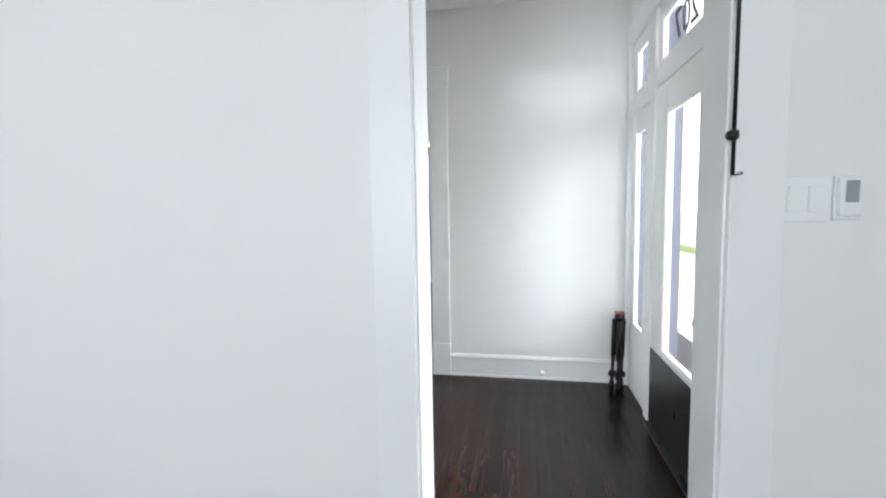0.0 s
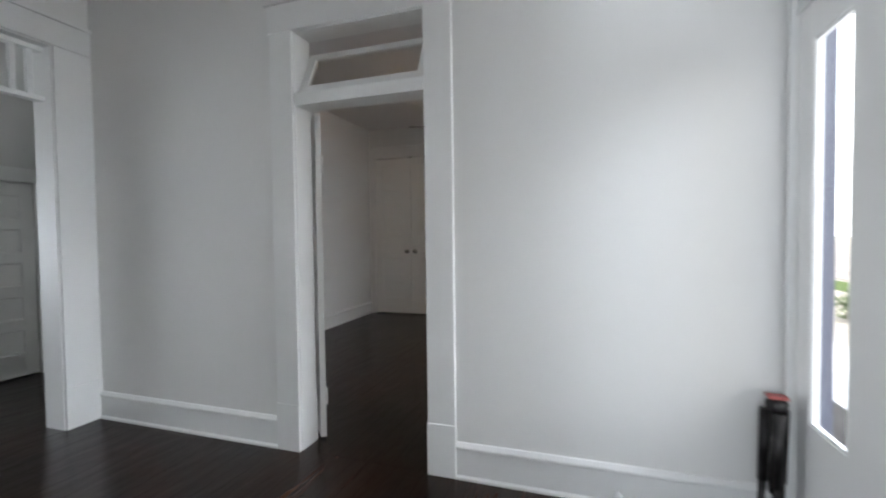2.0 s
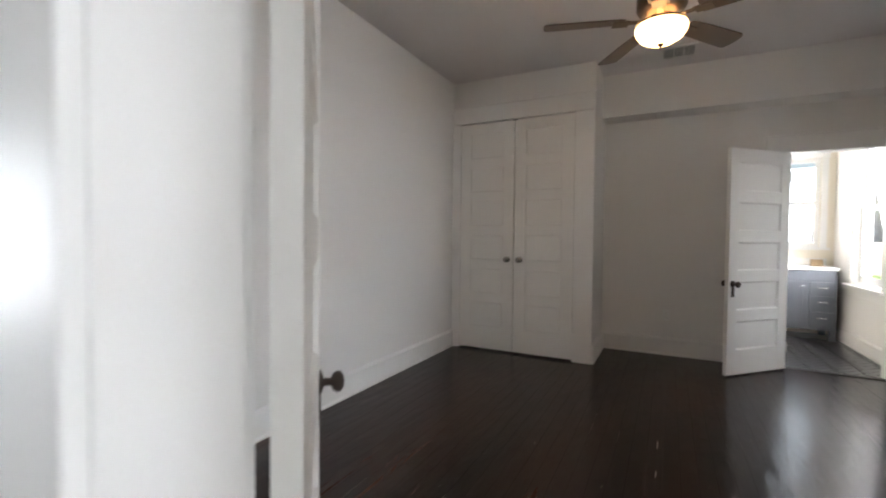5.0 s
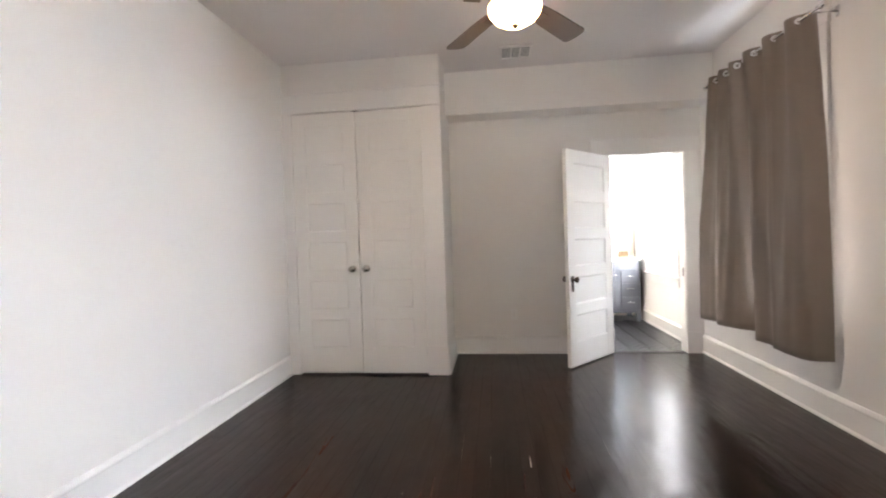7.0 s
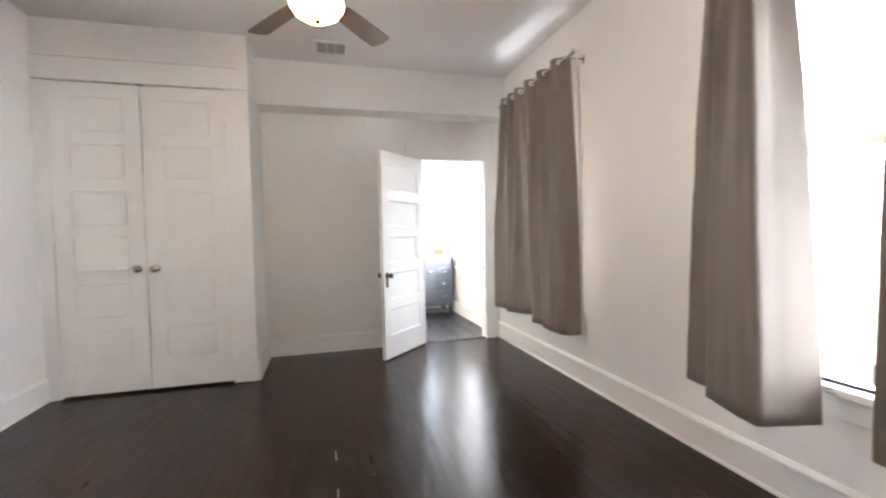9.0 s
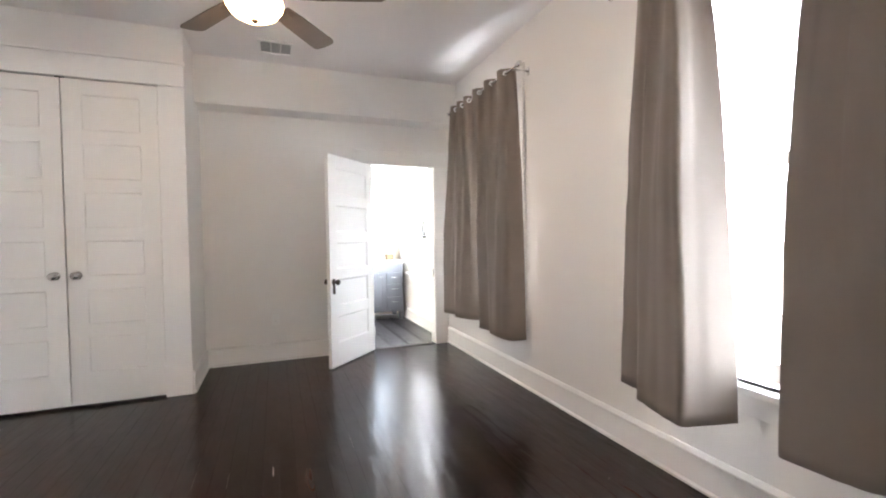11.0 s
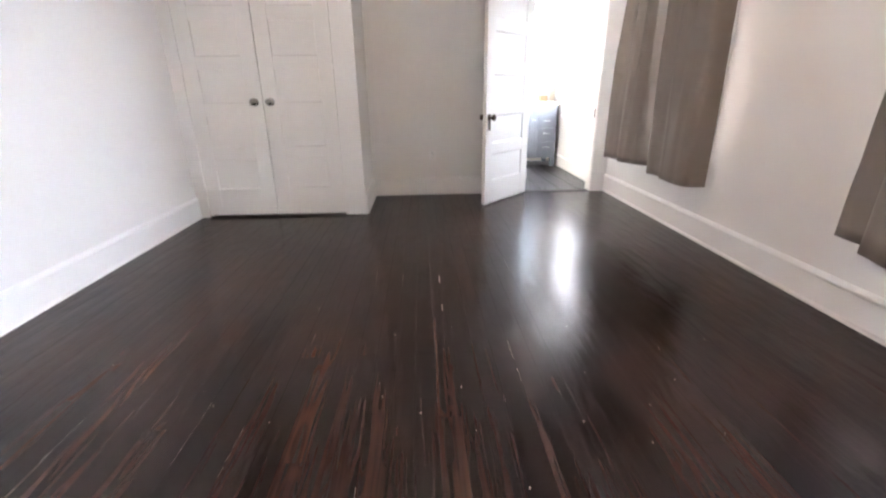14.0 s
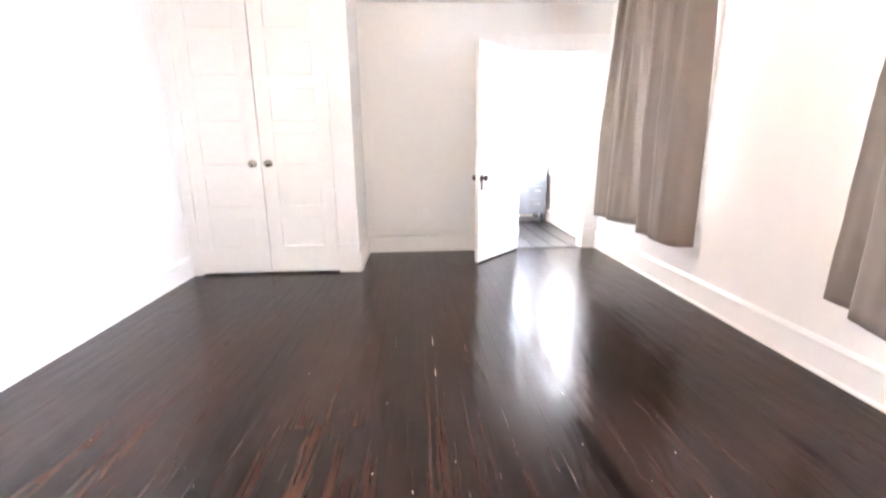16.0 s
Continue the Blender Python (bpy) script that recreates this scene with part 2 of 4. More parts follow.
# ---- mesh helpers ----
def box(bm, x0, x1, y0, y1, z0, z1, bevel=0.0):
    """A box, with its edges eased where a bevel is given."""
    vs = [bm.verts.new((x, y, z)) for x in (x0, x1) for y in (y0, y1) for z in (z0, z1)]
    fs = [bm.faces.new([vs[i] for i in f]) for f in ((0, 1, 3, 2), (4, 6, 7, 5), (0, 4, 5, 1), (2, 3, 7, 6), (0, 2, 6, 4), (1, 5, 7, 3))]
    if bevel:
        es = {e for f in fs for e in f.edges}
        bmesh.ops.bevel(bm, geom=list(es), offset=bevel, segments=2, affect="EDGES", profile=0.6)
    return bm


def one_box(*a, bevel=0.0):
    return box(bmesh.new(), *a, bevel=bevel)


def lathe(profile, segments=28, axis="z", caps=True):
    """A turned body from (radius, height) pairs."""
    bm = bmesh.new()
    rings = []
    for r, h in profile:
        ring = []
        for i in range(segments):
            a = 2 * math.pi * i / segments
            p = (r * math.cos(a), r * math.sin(a), h)
            ring.append(bm.verts.new(p if axis == "z" else ((h, p[0], p[1]) if axis == "x" else (p[0], h, p[1]))))
        rings.append(ring)
    for a, b in zip(rings, rings[1:]):
        for i in range(segments):
            j = (i + 1) % segments
            bm.faces.new((a[i], a[j], b[j], b[i]))
    if caps:
        bm.faces.new(rings[0][::-1])
        bm.faces.new(rings[-1])
    bmesh.ops.recalc_face_normals(bm, faces=bm.faces)
    for f in bm.faces:
        f.smooth = len(f.verts) == 4
    return bm


def tube(points, radius, segments=10):
    """A round bar along a line of points."""
    bm = bmesh.new()
    rings = []
    for i, p in enumerate(points):
        p = Vector(p)
        d = (Vector(points[min(i + 1, len(points) - 1)]) - Vector(points[max(i - 1, 0)])).normalized()
        side = d.orthogonal().normalized()
        if rings:
            side = (prev - prev.dot(d) * d).normalized()
        prev = side
        up = d.cross(side)
        rings.append([bm.verts.new(p + radius * (math.cos(2 * math.pi * k / segments) * side + math.sin(2 * math.pi * k / segments) * up)) for k in range(segments)])
    for a, b in zip(rings, rings[1:]):
        for k in range(segments):
            j = (k + 1) % segments
            bm.faces.new((a[k], a[j], b[j], b[k])).smooth = True
    bm.faces.new(rings[0][::-1])
    bm.faces.new(rings[-1])
    bmesh.ops.recalc_face_normals(bm, faces=bm.faces)
    return bm


def prism(outline, axis, a, b):
    """An outline of two coordinates, drawn out along an axis from a to b."""
    bm = bmesh.new()

    def place(u, v, w):
        return {"x": (w, u, v), "y": (u, w, v), "z": (u, v, w)}[axis]
    lo = [bm.verts.new(place(u, v, a)) for u, v in outline]
    hi = [bm.verts.new(place(u, v, b)) for u, v in outline]
    n = len(outline)
    for i in range(n):
        bm.faces.new((lo[i], lo[(i + 1) % n], hi[(i + 1) % n], hi[i]))
    bm.faces.new(lo[::-1])
    bm.faces.new(hi)
    bmesh.ops.recalc_face_normals(bm, faces=bm.faces)
    return bm


def mesh_of(name, bm, mat):
    me = bpy.data.meshes.new(name)
    bmesh.ops.recalc_face_normals(bm, faces=bm.faces)
    bm.to_mesh(me)
    bm.free()
    me.materials.append(mat)
    return me


def part(name, bm, mat, parent, label="", at=None):
    """A bmesh as one mesh object under a thing or part."""
    ob = new(name, mesh_of(name, bm, mat))
    ob.parent = parent
    if at is not None:
        ob.matrix_basis = at
    if label:
        tagged(ob, label)
    return ob


def thing(name, label, category, at=None, group="", kind=""):
    ob = new(name)
    ob.empty_display_size = 0.1
    if at is not None:
        ob.matrix_basis = at
    return tagged(ob, label, category, group, kind)


def solid(name, bm, mat, label, category, kind="", group="", at=None):
    """A thing of one mesh."""
    ob = new(name, mesh_of(name, bm, mat))
    if at is not None:
        ob.matrix_basis = at
    return tagged(ob, label, category, group, kind)


def wall_boxes(along, a0, a1, b0, b1, z0, z1, holes):
    """A wall along x or y from a0 to a1, b0 to b1 thick, with holes (a, a, z, z) through it."""
    bm = bmesh.new()

    def put(s, e, zlo, zhi):
        if e - s > 1e-4 and zhi - zlo > 1e-4:
            if along == "x":
                box(bm, s, e, b0, b1, zlo, zhi)
            else:
                box(bm, b0, b1, s, e, zlo, zhi)
    at_ = a0
    for h0, h1, zl, zh in sorted(holes):
        put(at_, h0, z0, z1)
        put(h0, h1, z0, zl)
        put(h0, h1, zh, z1)
        at_ = h1
    put(at_, a1, z0, z1)
    return bm


def setting(name, bm, mat, label):
    return solid(name, bm, mat, label, name.split("_")[0], kind="structure")


# Emission for an added sky sheet, which also lights hall and bedroom.
M_SKY_GLOW = glow_material("bright_sky_glow", (0.93, 0.97, 1.0), 2.4)


# ---- setting: floors ----
OPEN_B = (0.31, 1.095, 0.0, 2.385)          # bedroom doorway with its transom
OPEN_L = (1.518, 2.362, 0.0, 2.62)            # doorway between front room and hall
BATH = (1.67, 2.438, 0.0, 2.05)            # bathroom doorway
WIN1, WIN2 = (3.38, 4.25, 0.58, 2.50), (0.92, 1.88, 0.58, 2.50)
BWIN = (5.66, 6.50, 0.72, 2.45)
FDOOR = (-1.61, -0.63, 0.0, 2.11)

setting("floor_base", one_box(-9, 3.6, -7.5, 8.2, -0.30, -0.022), M_JOINT, "dark subfloor under the boards")

# ---- setting: walls ----
setting("wall_bedroom_hall", wall_boxes("x", XL - 0.14, XH, 0.0, YB0, 0, ZH, [OPEN_B]), M_WALL, "white painted plaster wall between hall and bedroom")
setting("wall_bedroom_west", one_box(XL - 0.14, XL, YB0, 7.3, 0, ZC), M_WALL, "white painted plaster side wall of the bedroom")
setting("wall_street", wall_boxes("y", YB0, 7.3, XR, XR + WT, 0, ZH + 0.1, [WIN1, WIN2, BWIN]), M_WALL, "white painted street-side wall with window openings")
setting("wall_street_hall", wall_boxes("y", YP, YB0, XH, XH + 0.11, 0, ZH, [(FDOOR[0] - 0.42, FDOOR[1] + 0.58, 0, 2.58)]), M_WALL, "white painted street-side wall of the hall")
setting("wall_bath", wall_boxes("x", XL, XR, YB1, YB1 + 0.12, 0, ZC, [BATH]), M_WALL, "white wall between bedroom and bathroom")
setting("wall_bath_end", wall_boxes("x", XL, XR, 7.15, 7.3, 0, ZC, [(1.9, 2.46, 1.13, 2.3)]), M_CREAM, "cream bathroom end wall with a window opening")
setting("wall_bath_west", one_box(0.3, 0.42, YB1 + 0.12, 7.15, 0, ZC), M_CREAM, "cream bathroom side wall")
setting("wall_front_room", wall_boxes("x", XO, 3.5, YP - 0.17, YP, 0, ZH, [OPEN_L]), M_WALL, "white painted wall between front room and hall")
setting("wall_front_room_street", one_box(3.5, 3.65, -7.4, YP, 0, ZH), M_WALL, "white painted street-side wall of the front room")
# The hole is added, out of view, to let the fill lamp in.
setting("wall_front_room_south", wall_boxes("x", -9, 3.65, -7.5, -7.4, 0, ZH, [(-0.25, 1.25, 0.65, 2.55)]), M_WALL, "white painted end wall of the front room with an added opening for a fill lamp")
setting("wall_front_room_west", one_box(XO - 0.17, XO, -7.4, YP - 0.17, 0, ZH), M_WALL, "white painted side wall of the front room")
setting("wall_stair_opening", wall_boxes("y", YP - 0.17, 0.0, XO - 0.17, XO, 0, ZH, [(-1.78, -0.225, 0, 2.46)]), M_WALL, "white painted wall with a wide cased opening")
setting("wall_stair_back", wall_boxes("y", -5.0, 1.6, -6.4, -6.25, 0, 5.2, [(-2.9, -1.25, 0, 2.3)]), M_WALL, "white painted back wall of the stair hall")
# Added out of view to stop sky light leaking in over the hall ceiling.
setting("wall_stair_upper", one_box(XO - 0.17, XO - 0.02, -5.1, 1.05, ZH + 0.1, 5.2), M_WALL, "added unseen white wall that keeps sky light out above the wide opening")
setting("wall_stair_north", one_box(-6.25, -1.505, 0.95, 1.05, 0, 5.2), M_WALL, "white painted wall behind the stairs")
setting("wall_stair_south", one_box(-6.25, XO - 0.17, -5.1, -5.0, 0, 5.2), M_WALL, "white painted far wall of the stair hall")

# ---- setting: ceilings ----
setting("ceiling_bedroom", one_box(XL, XR, YB0, YB1, ZC, ZC + 0.1), M_CEIL, "flat white painted bedroom ceiling")
setting("ceiling_hall", one_box(XO, XH, YP, 0.0, ZH, ZH + 0.1), M_CEIL, "flat white painted hall ceiling")
setting("ceiling_front_room", one_box(XO, 3.65, -7.5, YP - 0.17, ZH, ZH + 0.1), M_CEIL, "flat white painted front room ceiling")
setting("ceiling_bath", one_box(XL, XR, YB1 + 0.12, 7.15, ZC, ZC + 0.1), M_CEIL, "flat white bathroom ceiling")
setting("ceiling_stair", one_box(-6.4, XO - 0.17, -5.1, 1.05, 5.2, 5.3), M_CEIL, "high white ceiling over the stairs")

# ---- bedroom: closet block and soffit ----
XCL = 0.06
YCL = 4.225
bm = wall_boxes("x", XL, XCL, YCL, YCL + 0.1, 0, ZC, [(-1.345, -0.12, 0, 2.462)])
box(bm, XCL - 0.1, XCL, YCL + 0.1, YB1, 0, ZC)
setting("wall_closet", bm, M_WALL, "white closet block standing into the bedroom")
setting("soffit", one_box(XCL, XR, 4.70, YB1, 2.49, ZC), M_WALL, "boxed white soffit above the bathroom door")


# ---- trim ----
def baseboard(along, a0, a1, face, side, height=0.185, name="baseboard"):
    """A tall baseboard with a moulded cap and a shoe, on the face of a wall; side is the way into the room."""
    t = 0.018 * side
    prof = [(0, 0), (1.55 * t, 0), (1.55 * t, 0.012), (1.0 * t, 0.022), (1.0 * t, height - 0.035), (1.35 * t, height - 0.028), (1.35 * t, height - 0.018), (0.6 * t, height), (0, height)]
    if along == "x":
        bm = prism([(face + u, v) for u, v in prof], "x", a0, a1)
    else:
        bm = prism([(face + u, v) for u, v in prof], "y", a0, a1)
    return solid(name, bm, M_TRIM, "tall white moulded baseboard along the wall", "baseboard", kind="structure")


def door_casing(along, a0, a1, face, side, top, width=0.147, plinth=0.27, head=0.15, name="trim"):
    """Flat casing round an opening: plinth blocks, side boards and a head board that overhangs a little."""
    root = thing(name, "flat white painted casing boards round an opening", "trim", kind="structure")
    t = 0.022 * side

    def put(nm, s, e, z0, z1, k):
        f0, f1 = sorted((face, face + t * k))
        args = (s, e, f0, f1, z0, z1) if along == "x" else (f0, f1, s, e, z0, z1)
        part(nm, one_box(*args, bevel=0.003), M_TRIM, root)
    for s, e in ((a0 - width, a0), (a1, a1 + width)):
        put("plinth_block", s - 0.004, e + 0.002, 0, plinth, 1.25)
        put("side_board", s, e, plinth, top, 1.0)
    put("head_board", a0 - width - 0.012, a1 + width + 0.012, top, top + head, 1.15)
    put("head_cap", a0 - width - 0.03, a1 + width + 0.03, top + head, top + head + 0.02, 1.7)
    return root


def jamb_lining(along, a0, a1, b0, b1, top, name="trim"):
    """The boards that line an opening's sides and head."""
    root = thing(name, "white painted boards lining a doorway", "trim", kind="structure")
    for nm, s, e, z0, z1 in (("jamb", a0, a0 + 0.007, 0, top), ("jamb", a1 - 0.007, a1, 0, top), ("head_jamb", a0 + 0.007, a1 - 0.007, top - 0.007, top)):
        args = (s, e, b0, b1, z0, z1) if along == "x" else (b0, b1, s, e, z0, z1)
        part(nm, one_box(*args, bevel=0.002), M_TRIM, root)
    return root


baseboard("x", XO, OPEN_B[0] - 0.152, 0.0, -1)
baseboard("x", OPEN_B[1] + 0.15, XH, 0.0, -1)
baseboard("y", YB0, YCL, XL, 1)
baseboard("y", YB0, YB1, XR, -1)
baseboard("x", XCL + 0.02, BATH[0] - 0.14, YB1, -1)
baseboard("y", YCL + 0.002, YB1 - 0.028, XCL, 1)
baseboard("x", XL, OPEN_B[0] - 0.152, YB0, 1)
baseboard("x", OPEN_B[1] + 0.152, XR, YB0, 1)
baseboard("y", YB1 + 0.12, 7.15, XR, -1, 0.16)
baseboard("x", OPEN_L[1] + 0.14, 3.5, YP - 0.17, -1)
baseboard("x", XO, OPEN_L[0] - 0.14, YP - 0.17, -1)

door_casing("x", *OPEN_B[:2], 0.0, -1, OPEN_B[3])
door_casing("x", *OPEN_B[:2], YB0, 1, OPEN_B[3])
jamb_lining("x", *OPEN_B[:2], -0.004, YB0 + 0.004, OPEN_B[3])
door_casing("x", *OPEN_L[:2], YP - 0.17, -1, OPEN_L[3], width=0.13)
door_casing("x", *OPEN_L[:2], YP, 1, OPEN_L[3], width=0.13)
jamb_lining("x", *OPEN_L[:2], YP - 0.174, YP + 0.004, OPEN_L[3])
door_casing("x", *BATH[:2], YB1, -1, BATH[3], width=0.13, plinth=0.22)
jamb_lining("x", *BATH[:2], YB1 - 0.004, YB1 + 0.124, BATH[3])

# closet casing: side boards reach the block's corners, head board with a thin ledge on top
root = thing("trim", "flat white casing boards round the closet doors", "trim", kind="structure")
part("side_board", one_box(-0.118, XCL + 0.004, YCL - 0.02, YCL, 0.27, 2.455, bevel=0.003), M_TRIM, root)
part("plinth_block", one_box(-0.12, XCL + 0.008, YCL - 0.026, YCL, 0, 0.27, bevel=0.003), M_TRIM, root)
part("side_board", one_box(XL, -1.347, YCL - 0.02, YCL, 0, 2.455, bevel=0.003), M_TRIM, root)
part("head_board", one_box(XL, XCL + 0.004, YCL - 0.022, YCL, 2.460, 2.63, bevel=0.003), M_TRIM, root)
part("head_cap", one_box(XL, XCL + 0.016, YCL - 0.034, YCL, 2.63, 2.648, bevel=0.003), M_TRIM, root)


# ---- doors ----
def panel_leaf(parent, w, h, thick, stile, top_rail, mid_rail, bottom_rail, count, name="leaf", sunk=0.013):
    """A framed leaf with flat sunk panels stacked one over another; hinge edge at x = 0, front at y = 0, back at y = thick."""
    bm = bmesh.new()
    box(bm, 0, stile, 0, thick, 0, h, bevel=0.0025)
    box(bm, w - stile, w, 0, thick, 0, h, bevel=0.0025)
    ph = (h - top_rail - bottom_rail - mid_rail * (count - 1)) / count
    z = 0.0
    spans = []
    for i in range(count + 1):
        rail = bottom_rail if i == 0 else (top_rail if i == count else mid_rail)
        box(bm, stile, w - stile, 0.001, thick - 0.001, z, z + rail)
        z += rail
        if i < count:
            spans.append((z, z + ph))
            z += ph
    leaf = part(name, bm, M_DOOR, parent)
    for z0, z1 in spans:
        pm = bmesh.new()
        box(pm, stile - 0.004, w - stile + 0.004, sunk, thick - sunk, z0 - 0.004, z1 + 0.004)
        for fy, gy in ((0.002, sunk), (thick - 0.002, thick - sunk)):
            # sloped sticking round the panel on both faces
            o = [(stile, z0), (w - stile, z0), (w - stile, z1), (stile, z1)]
            k = sunk
            i_ = [(stile + k, z0 + k), (w - stile - k, z0 + k), (w - stile - k, z1 - k), (stile + k, z1 - k)]
            ov = [pm.verts.new((x, fy, zz)) for x, zz in o]
            iv = [pm.verts.new((x, gy, zz)) for x, zz in i_]
            for a in range(4):
                pm.faces.new((ov[a], ov[(a + 1) % 4], iv[(a + 1) % 4], iv[a]))
        part("panel", pm, M_DOOR, leaf)
    return leaf


def round_knob(parent, x, z, y, out, mat=M_NICKEL, r=0.03, label=""):
    """A turned knob on a rosette; out is the way it points along y."""
    prof = [(0.031, 0.0), (0.031, 0.004), (0.026, 0.008), (0.011, 0.012), (0.010, 0.03), (r * 0.8, 0.036), (r, 0.046), (r * 0.97, 0.056), (r * 0.6, 0.064), (0.002, 0.066)]
    bm = lathe([(a, b * out) for a, b in prof], 24, "y")
    return part("knob", bm, mat, parent, label or "round satin metal knob", at=Matrix.Translation((x, y, z)))


def lock_plate(parent, x, z, y, out, mat=M_BRONZE):
    """A long old lock plate with a keyhole."""
    lo, hi = sorted((y, y + 0.004 * out))
    p = part("lock_plate", one_box(x - 0.019, x + 0.019, lo, hi, z - 0.10, z + 0.045, bevel=0.0015), mat, parent, "long dark bronze lock plate")
    part("keyhole", one_box(x - 0.004, x + 0.004, lo - 0.001, hi + 0.001, z - 0.07, z - 0.045), M_DARK, p)


def hinge(parent, x, z, y, mat=M_DOOR):
    part("hinge", lathe([(0.007, -0.05), (0.007, 0.05)], 10), mat, parent, at=Matrix.Translation((x, y, z)))


# closet pair
cw = (-0.12 + 1.345 - 0.011) / 2
for side in (0, 1):
    d = thing("closet_door", "tall white six-panel closet door, shut, with a round nickel knob", "door", group="pair of closet doors",
              at=Matrix.Translation((-1.345 + 0.0015 if side == 0 else -0.12 - 0.0015, YCL - 0.012, 0.018)))
    leaf = panel_leaf(d, cw, 2.43, 0.035, 0.12, 0.11, 0.10, 0.24, 6, sunk=0.007)
    if side:
        leaf.matrix_basis = Matrix.Translation((-cw, 0, 0))
    kx = cw - 0.062 if side == 0 else -(cw - 0.062)
    round_knob(d, kx, 0.975, 0, -1, label="round nickel closet knob")
    for hz in (0.22, 1.25, 2.18):
        hinge(d, 0.001 if side == 0 else -0.001, hz, -0.004)
solid("ball_catch", one_box(-0.76, -0.705, YCL - 0.014, YCL + 0.02, 2.449, 2.454), M_DARK, "small dark catch above the closet doors", "catch")

# bathroom door, swung far into the bedroom
door = thing("bathroom_door", "white five-panel wooden door standing wide open", "door", at=pose(BATH[0] + 0.015, YB1 - 0.012, 0.014, 0, 0, 180 + 46.5))
leaf = panel_leaf(door, 0.765, 2.02, 0.035, 0.115, 0.12, 0.10, 0.22, 5)
for out, y in ((-1, 0), (1, 0.035)):
    lock_plate(door, 0.765 - 0.055, 0.80, y, out)
    round_knob(door, 0.765 - 0.055, 0.815, y, out, M_BRONZE, 0.028, "dark bronze door knob")
for hz in (0.2, 1.8):
    hinge(door, -0.002, hz, 0.037)

# bedroom door, swung back past square
door = thing("bedroom_door", "white five-panel wooden bedroom door standing wide open", "door", at=pose(OPEN_B[0] + 0.053, YB0 + 0.041, 0.014, 0, 0, 132))
leaf = panel_leaf(door, 0.765, 1.955, 0.035, 0.115, 0.12, 0.10, 0.22, 5)
for out, y in ((-1, 0), (1, 0.035)):
    lock_plate(door, 0.765 - 0.055, 0.80, y, out)
    round_knob(door, 0.765 - 0.055, 0.815, y, out, M_BRONZE, 0.028, "dark bronze door knob")
for hz in (0.25, 1.65):
    hinge(door, -0.002, hz, -0.003)

# transom bar and tilted transom sash over the bedroom doorway
setting("trim_transom_bar", one_box(OPEN_B[0] + 0.007, OPEN_B[1] - 0.007, -0.012, YB0 + 0.01, 1.97, 2.04, bevel=0.004), M_TRIM, "white transom bar across the doorway")
tr = thing("transom_window", "small white transom sash tilted open above the doorway", "window", at=pose(0, 0.04, 2.045, -25, 0, 0))
x0, x1, hh = OPEN_B[0] + 0.012, OPEN_B[1] - 0.012, 0.28
bm = bmesh.new()
box(bm, x0, x0 + 0.045, -0.015, 0.015, 0, hh, bevel=0.002)
box(bm, x1 - 0.045, x1, -0.015, 0.015, 0, hh, bevel=0.002)
box(bm, x0 + 0.045, x1 - 0.045, -0.014, 0.014, 0, 0.045)
box(bm, x0 + 0.045, x1 - 0.045, -0.014, 0.014, hh - 0.04, hh)
part("sash", bm, M_TRIM, tr)
part("pane", one_box(x0 + 0.045, x1 - 0.045, -0.003, 0.003, 0.045, hh - 0.04), M_FROST, tr, "greyish transom glass")


# ---- front door with side lights and transom ----
def framed_glass(parent, y0, y1, z0, z1, border, x, thick=0.035, mat=M_TRIM, name="frame"):
    """A glazed frame in the street wall; returns the frame part."""
    bm = bmesh.new()
    b = border if isinstance(border, tuple) else (border,) * 4      # low y, high y, bottom, top
    box(bm, x, x + thick, y0, y0 + b[0], z0, z1, bevel=0.002)
    box(bm, x, x + thick, y1 - b[1], y1, z0, z1, bevel=0.002)
    box(bm, x + 0.001, x + thick - 0.001, y0 + b[0], y1 - b[1], z0, z0 + b[2])
    box(bm, x + 0.001, x + thick - 0.001, y0 + b[0], y1 - b[1], z1 - b[3], z1)
    fr = part(name, bm, mat, parent)
    gx = x + thick * 0.6
    gl = part("pane", one_box(gx, gx + 0.004, y0 + b[0], y1 - b[1], z0 + b[2], z1 - b[3]), M_GLASS, fr)
    gl.visible_shadow = False
    bead = bmesh.new()
    k = 0.012
    for a0, a1, c0, c1 in ((y0 + b[0], y0 + b[0] + k, z0 + b[2], z1 - b[3]), (y1 - b[1] - k, y1 - b[1], z0 + b[2], z1 - b[3]),
                           (y0 + b[0] + k, y1 - b[1] - k, z0 + b[2], z0 + b[2] + k), (y0 + b[0] + k, y1 - b[1] - k, z1 - b[3] - k, z1 - b[3])):
        box(bead, x + 0.006, gx - 0.001, a0, a1, c0, c1)
    part("glazing_bead", bead, mat, fr)
    return fr


# Exterior paint, its colour darkened to carry the shade of the outer reveals.
M_OUTER = material("shaded_lavender_paint", (0.11, 0.115, 0.15), 0.5, vary=0.05, scale=4)
DX = XH
fd = thing("front_door", "white front door with a tall glass pane and a black kick panel, shut", "door")
yA, yB = FDOOR[0] + 0.03, FDOOR[1] - 0.03
framed_glass(fd, yA, yB, 0.012, 2.10, (0.145, 0.20, 0.515, 0.175), DX, 0.045, M_DOOR, "leaf")
part("kick_panel", one_box(DX - 0.006, DX, yA + 0.004, yB - 0.004, 0.016, 0.497, bevel=0.001), M_KICK, fd, "glossy black kick panel")
for hz in (0.42, 1.05, 1.74):
    part("hinge", lathe([(0.008, -0.055), (0.008, 0.055)], 10), M_TRIM, fd, "painted door hinge", at=Matrix.Translation((DX - 0.004, yB + 0.004, hz)))
ky = yA + 0.07
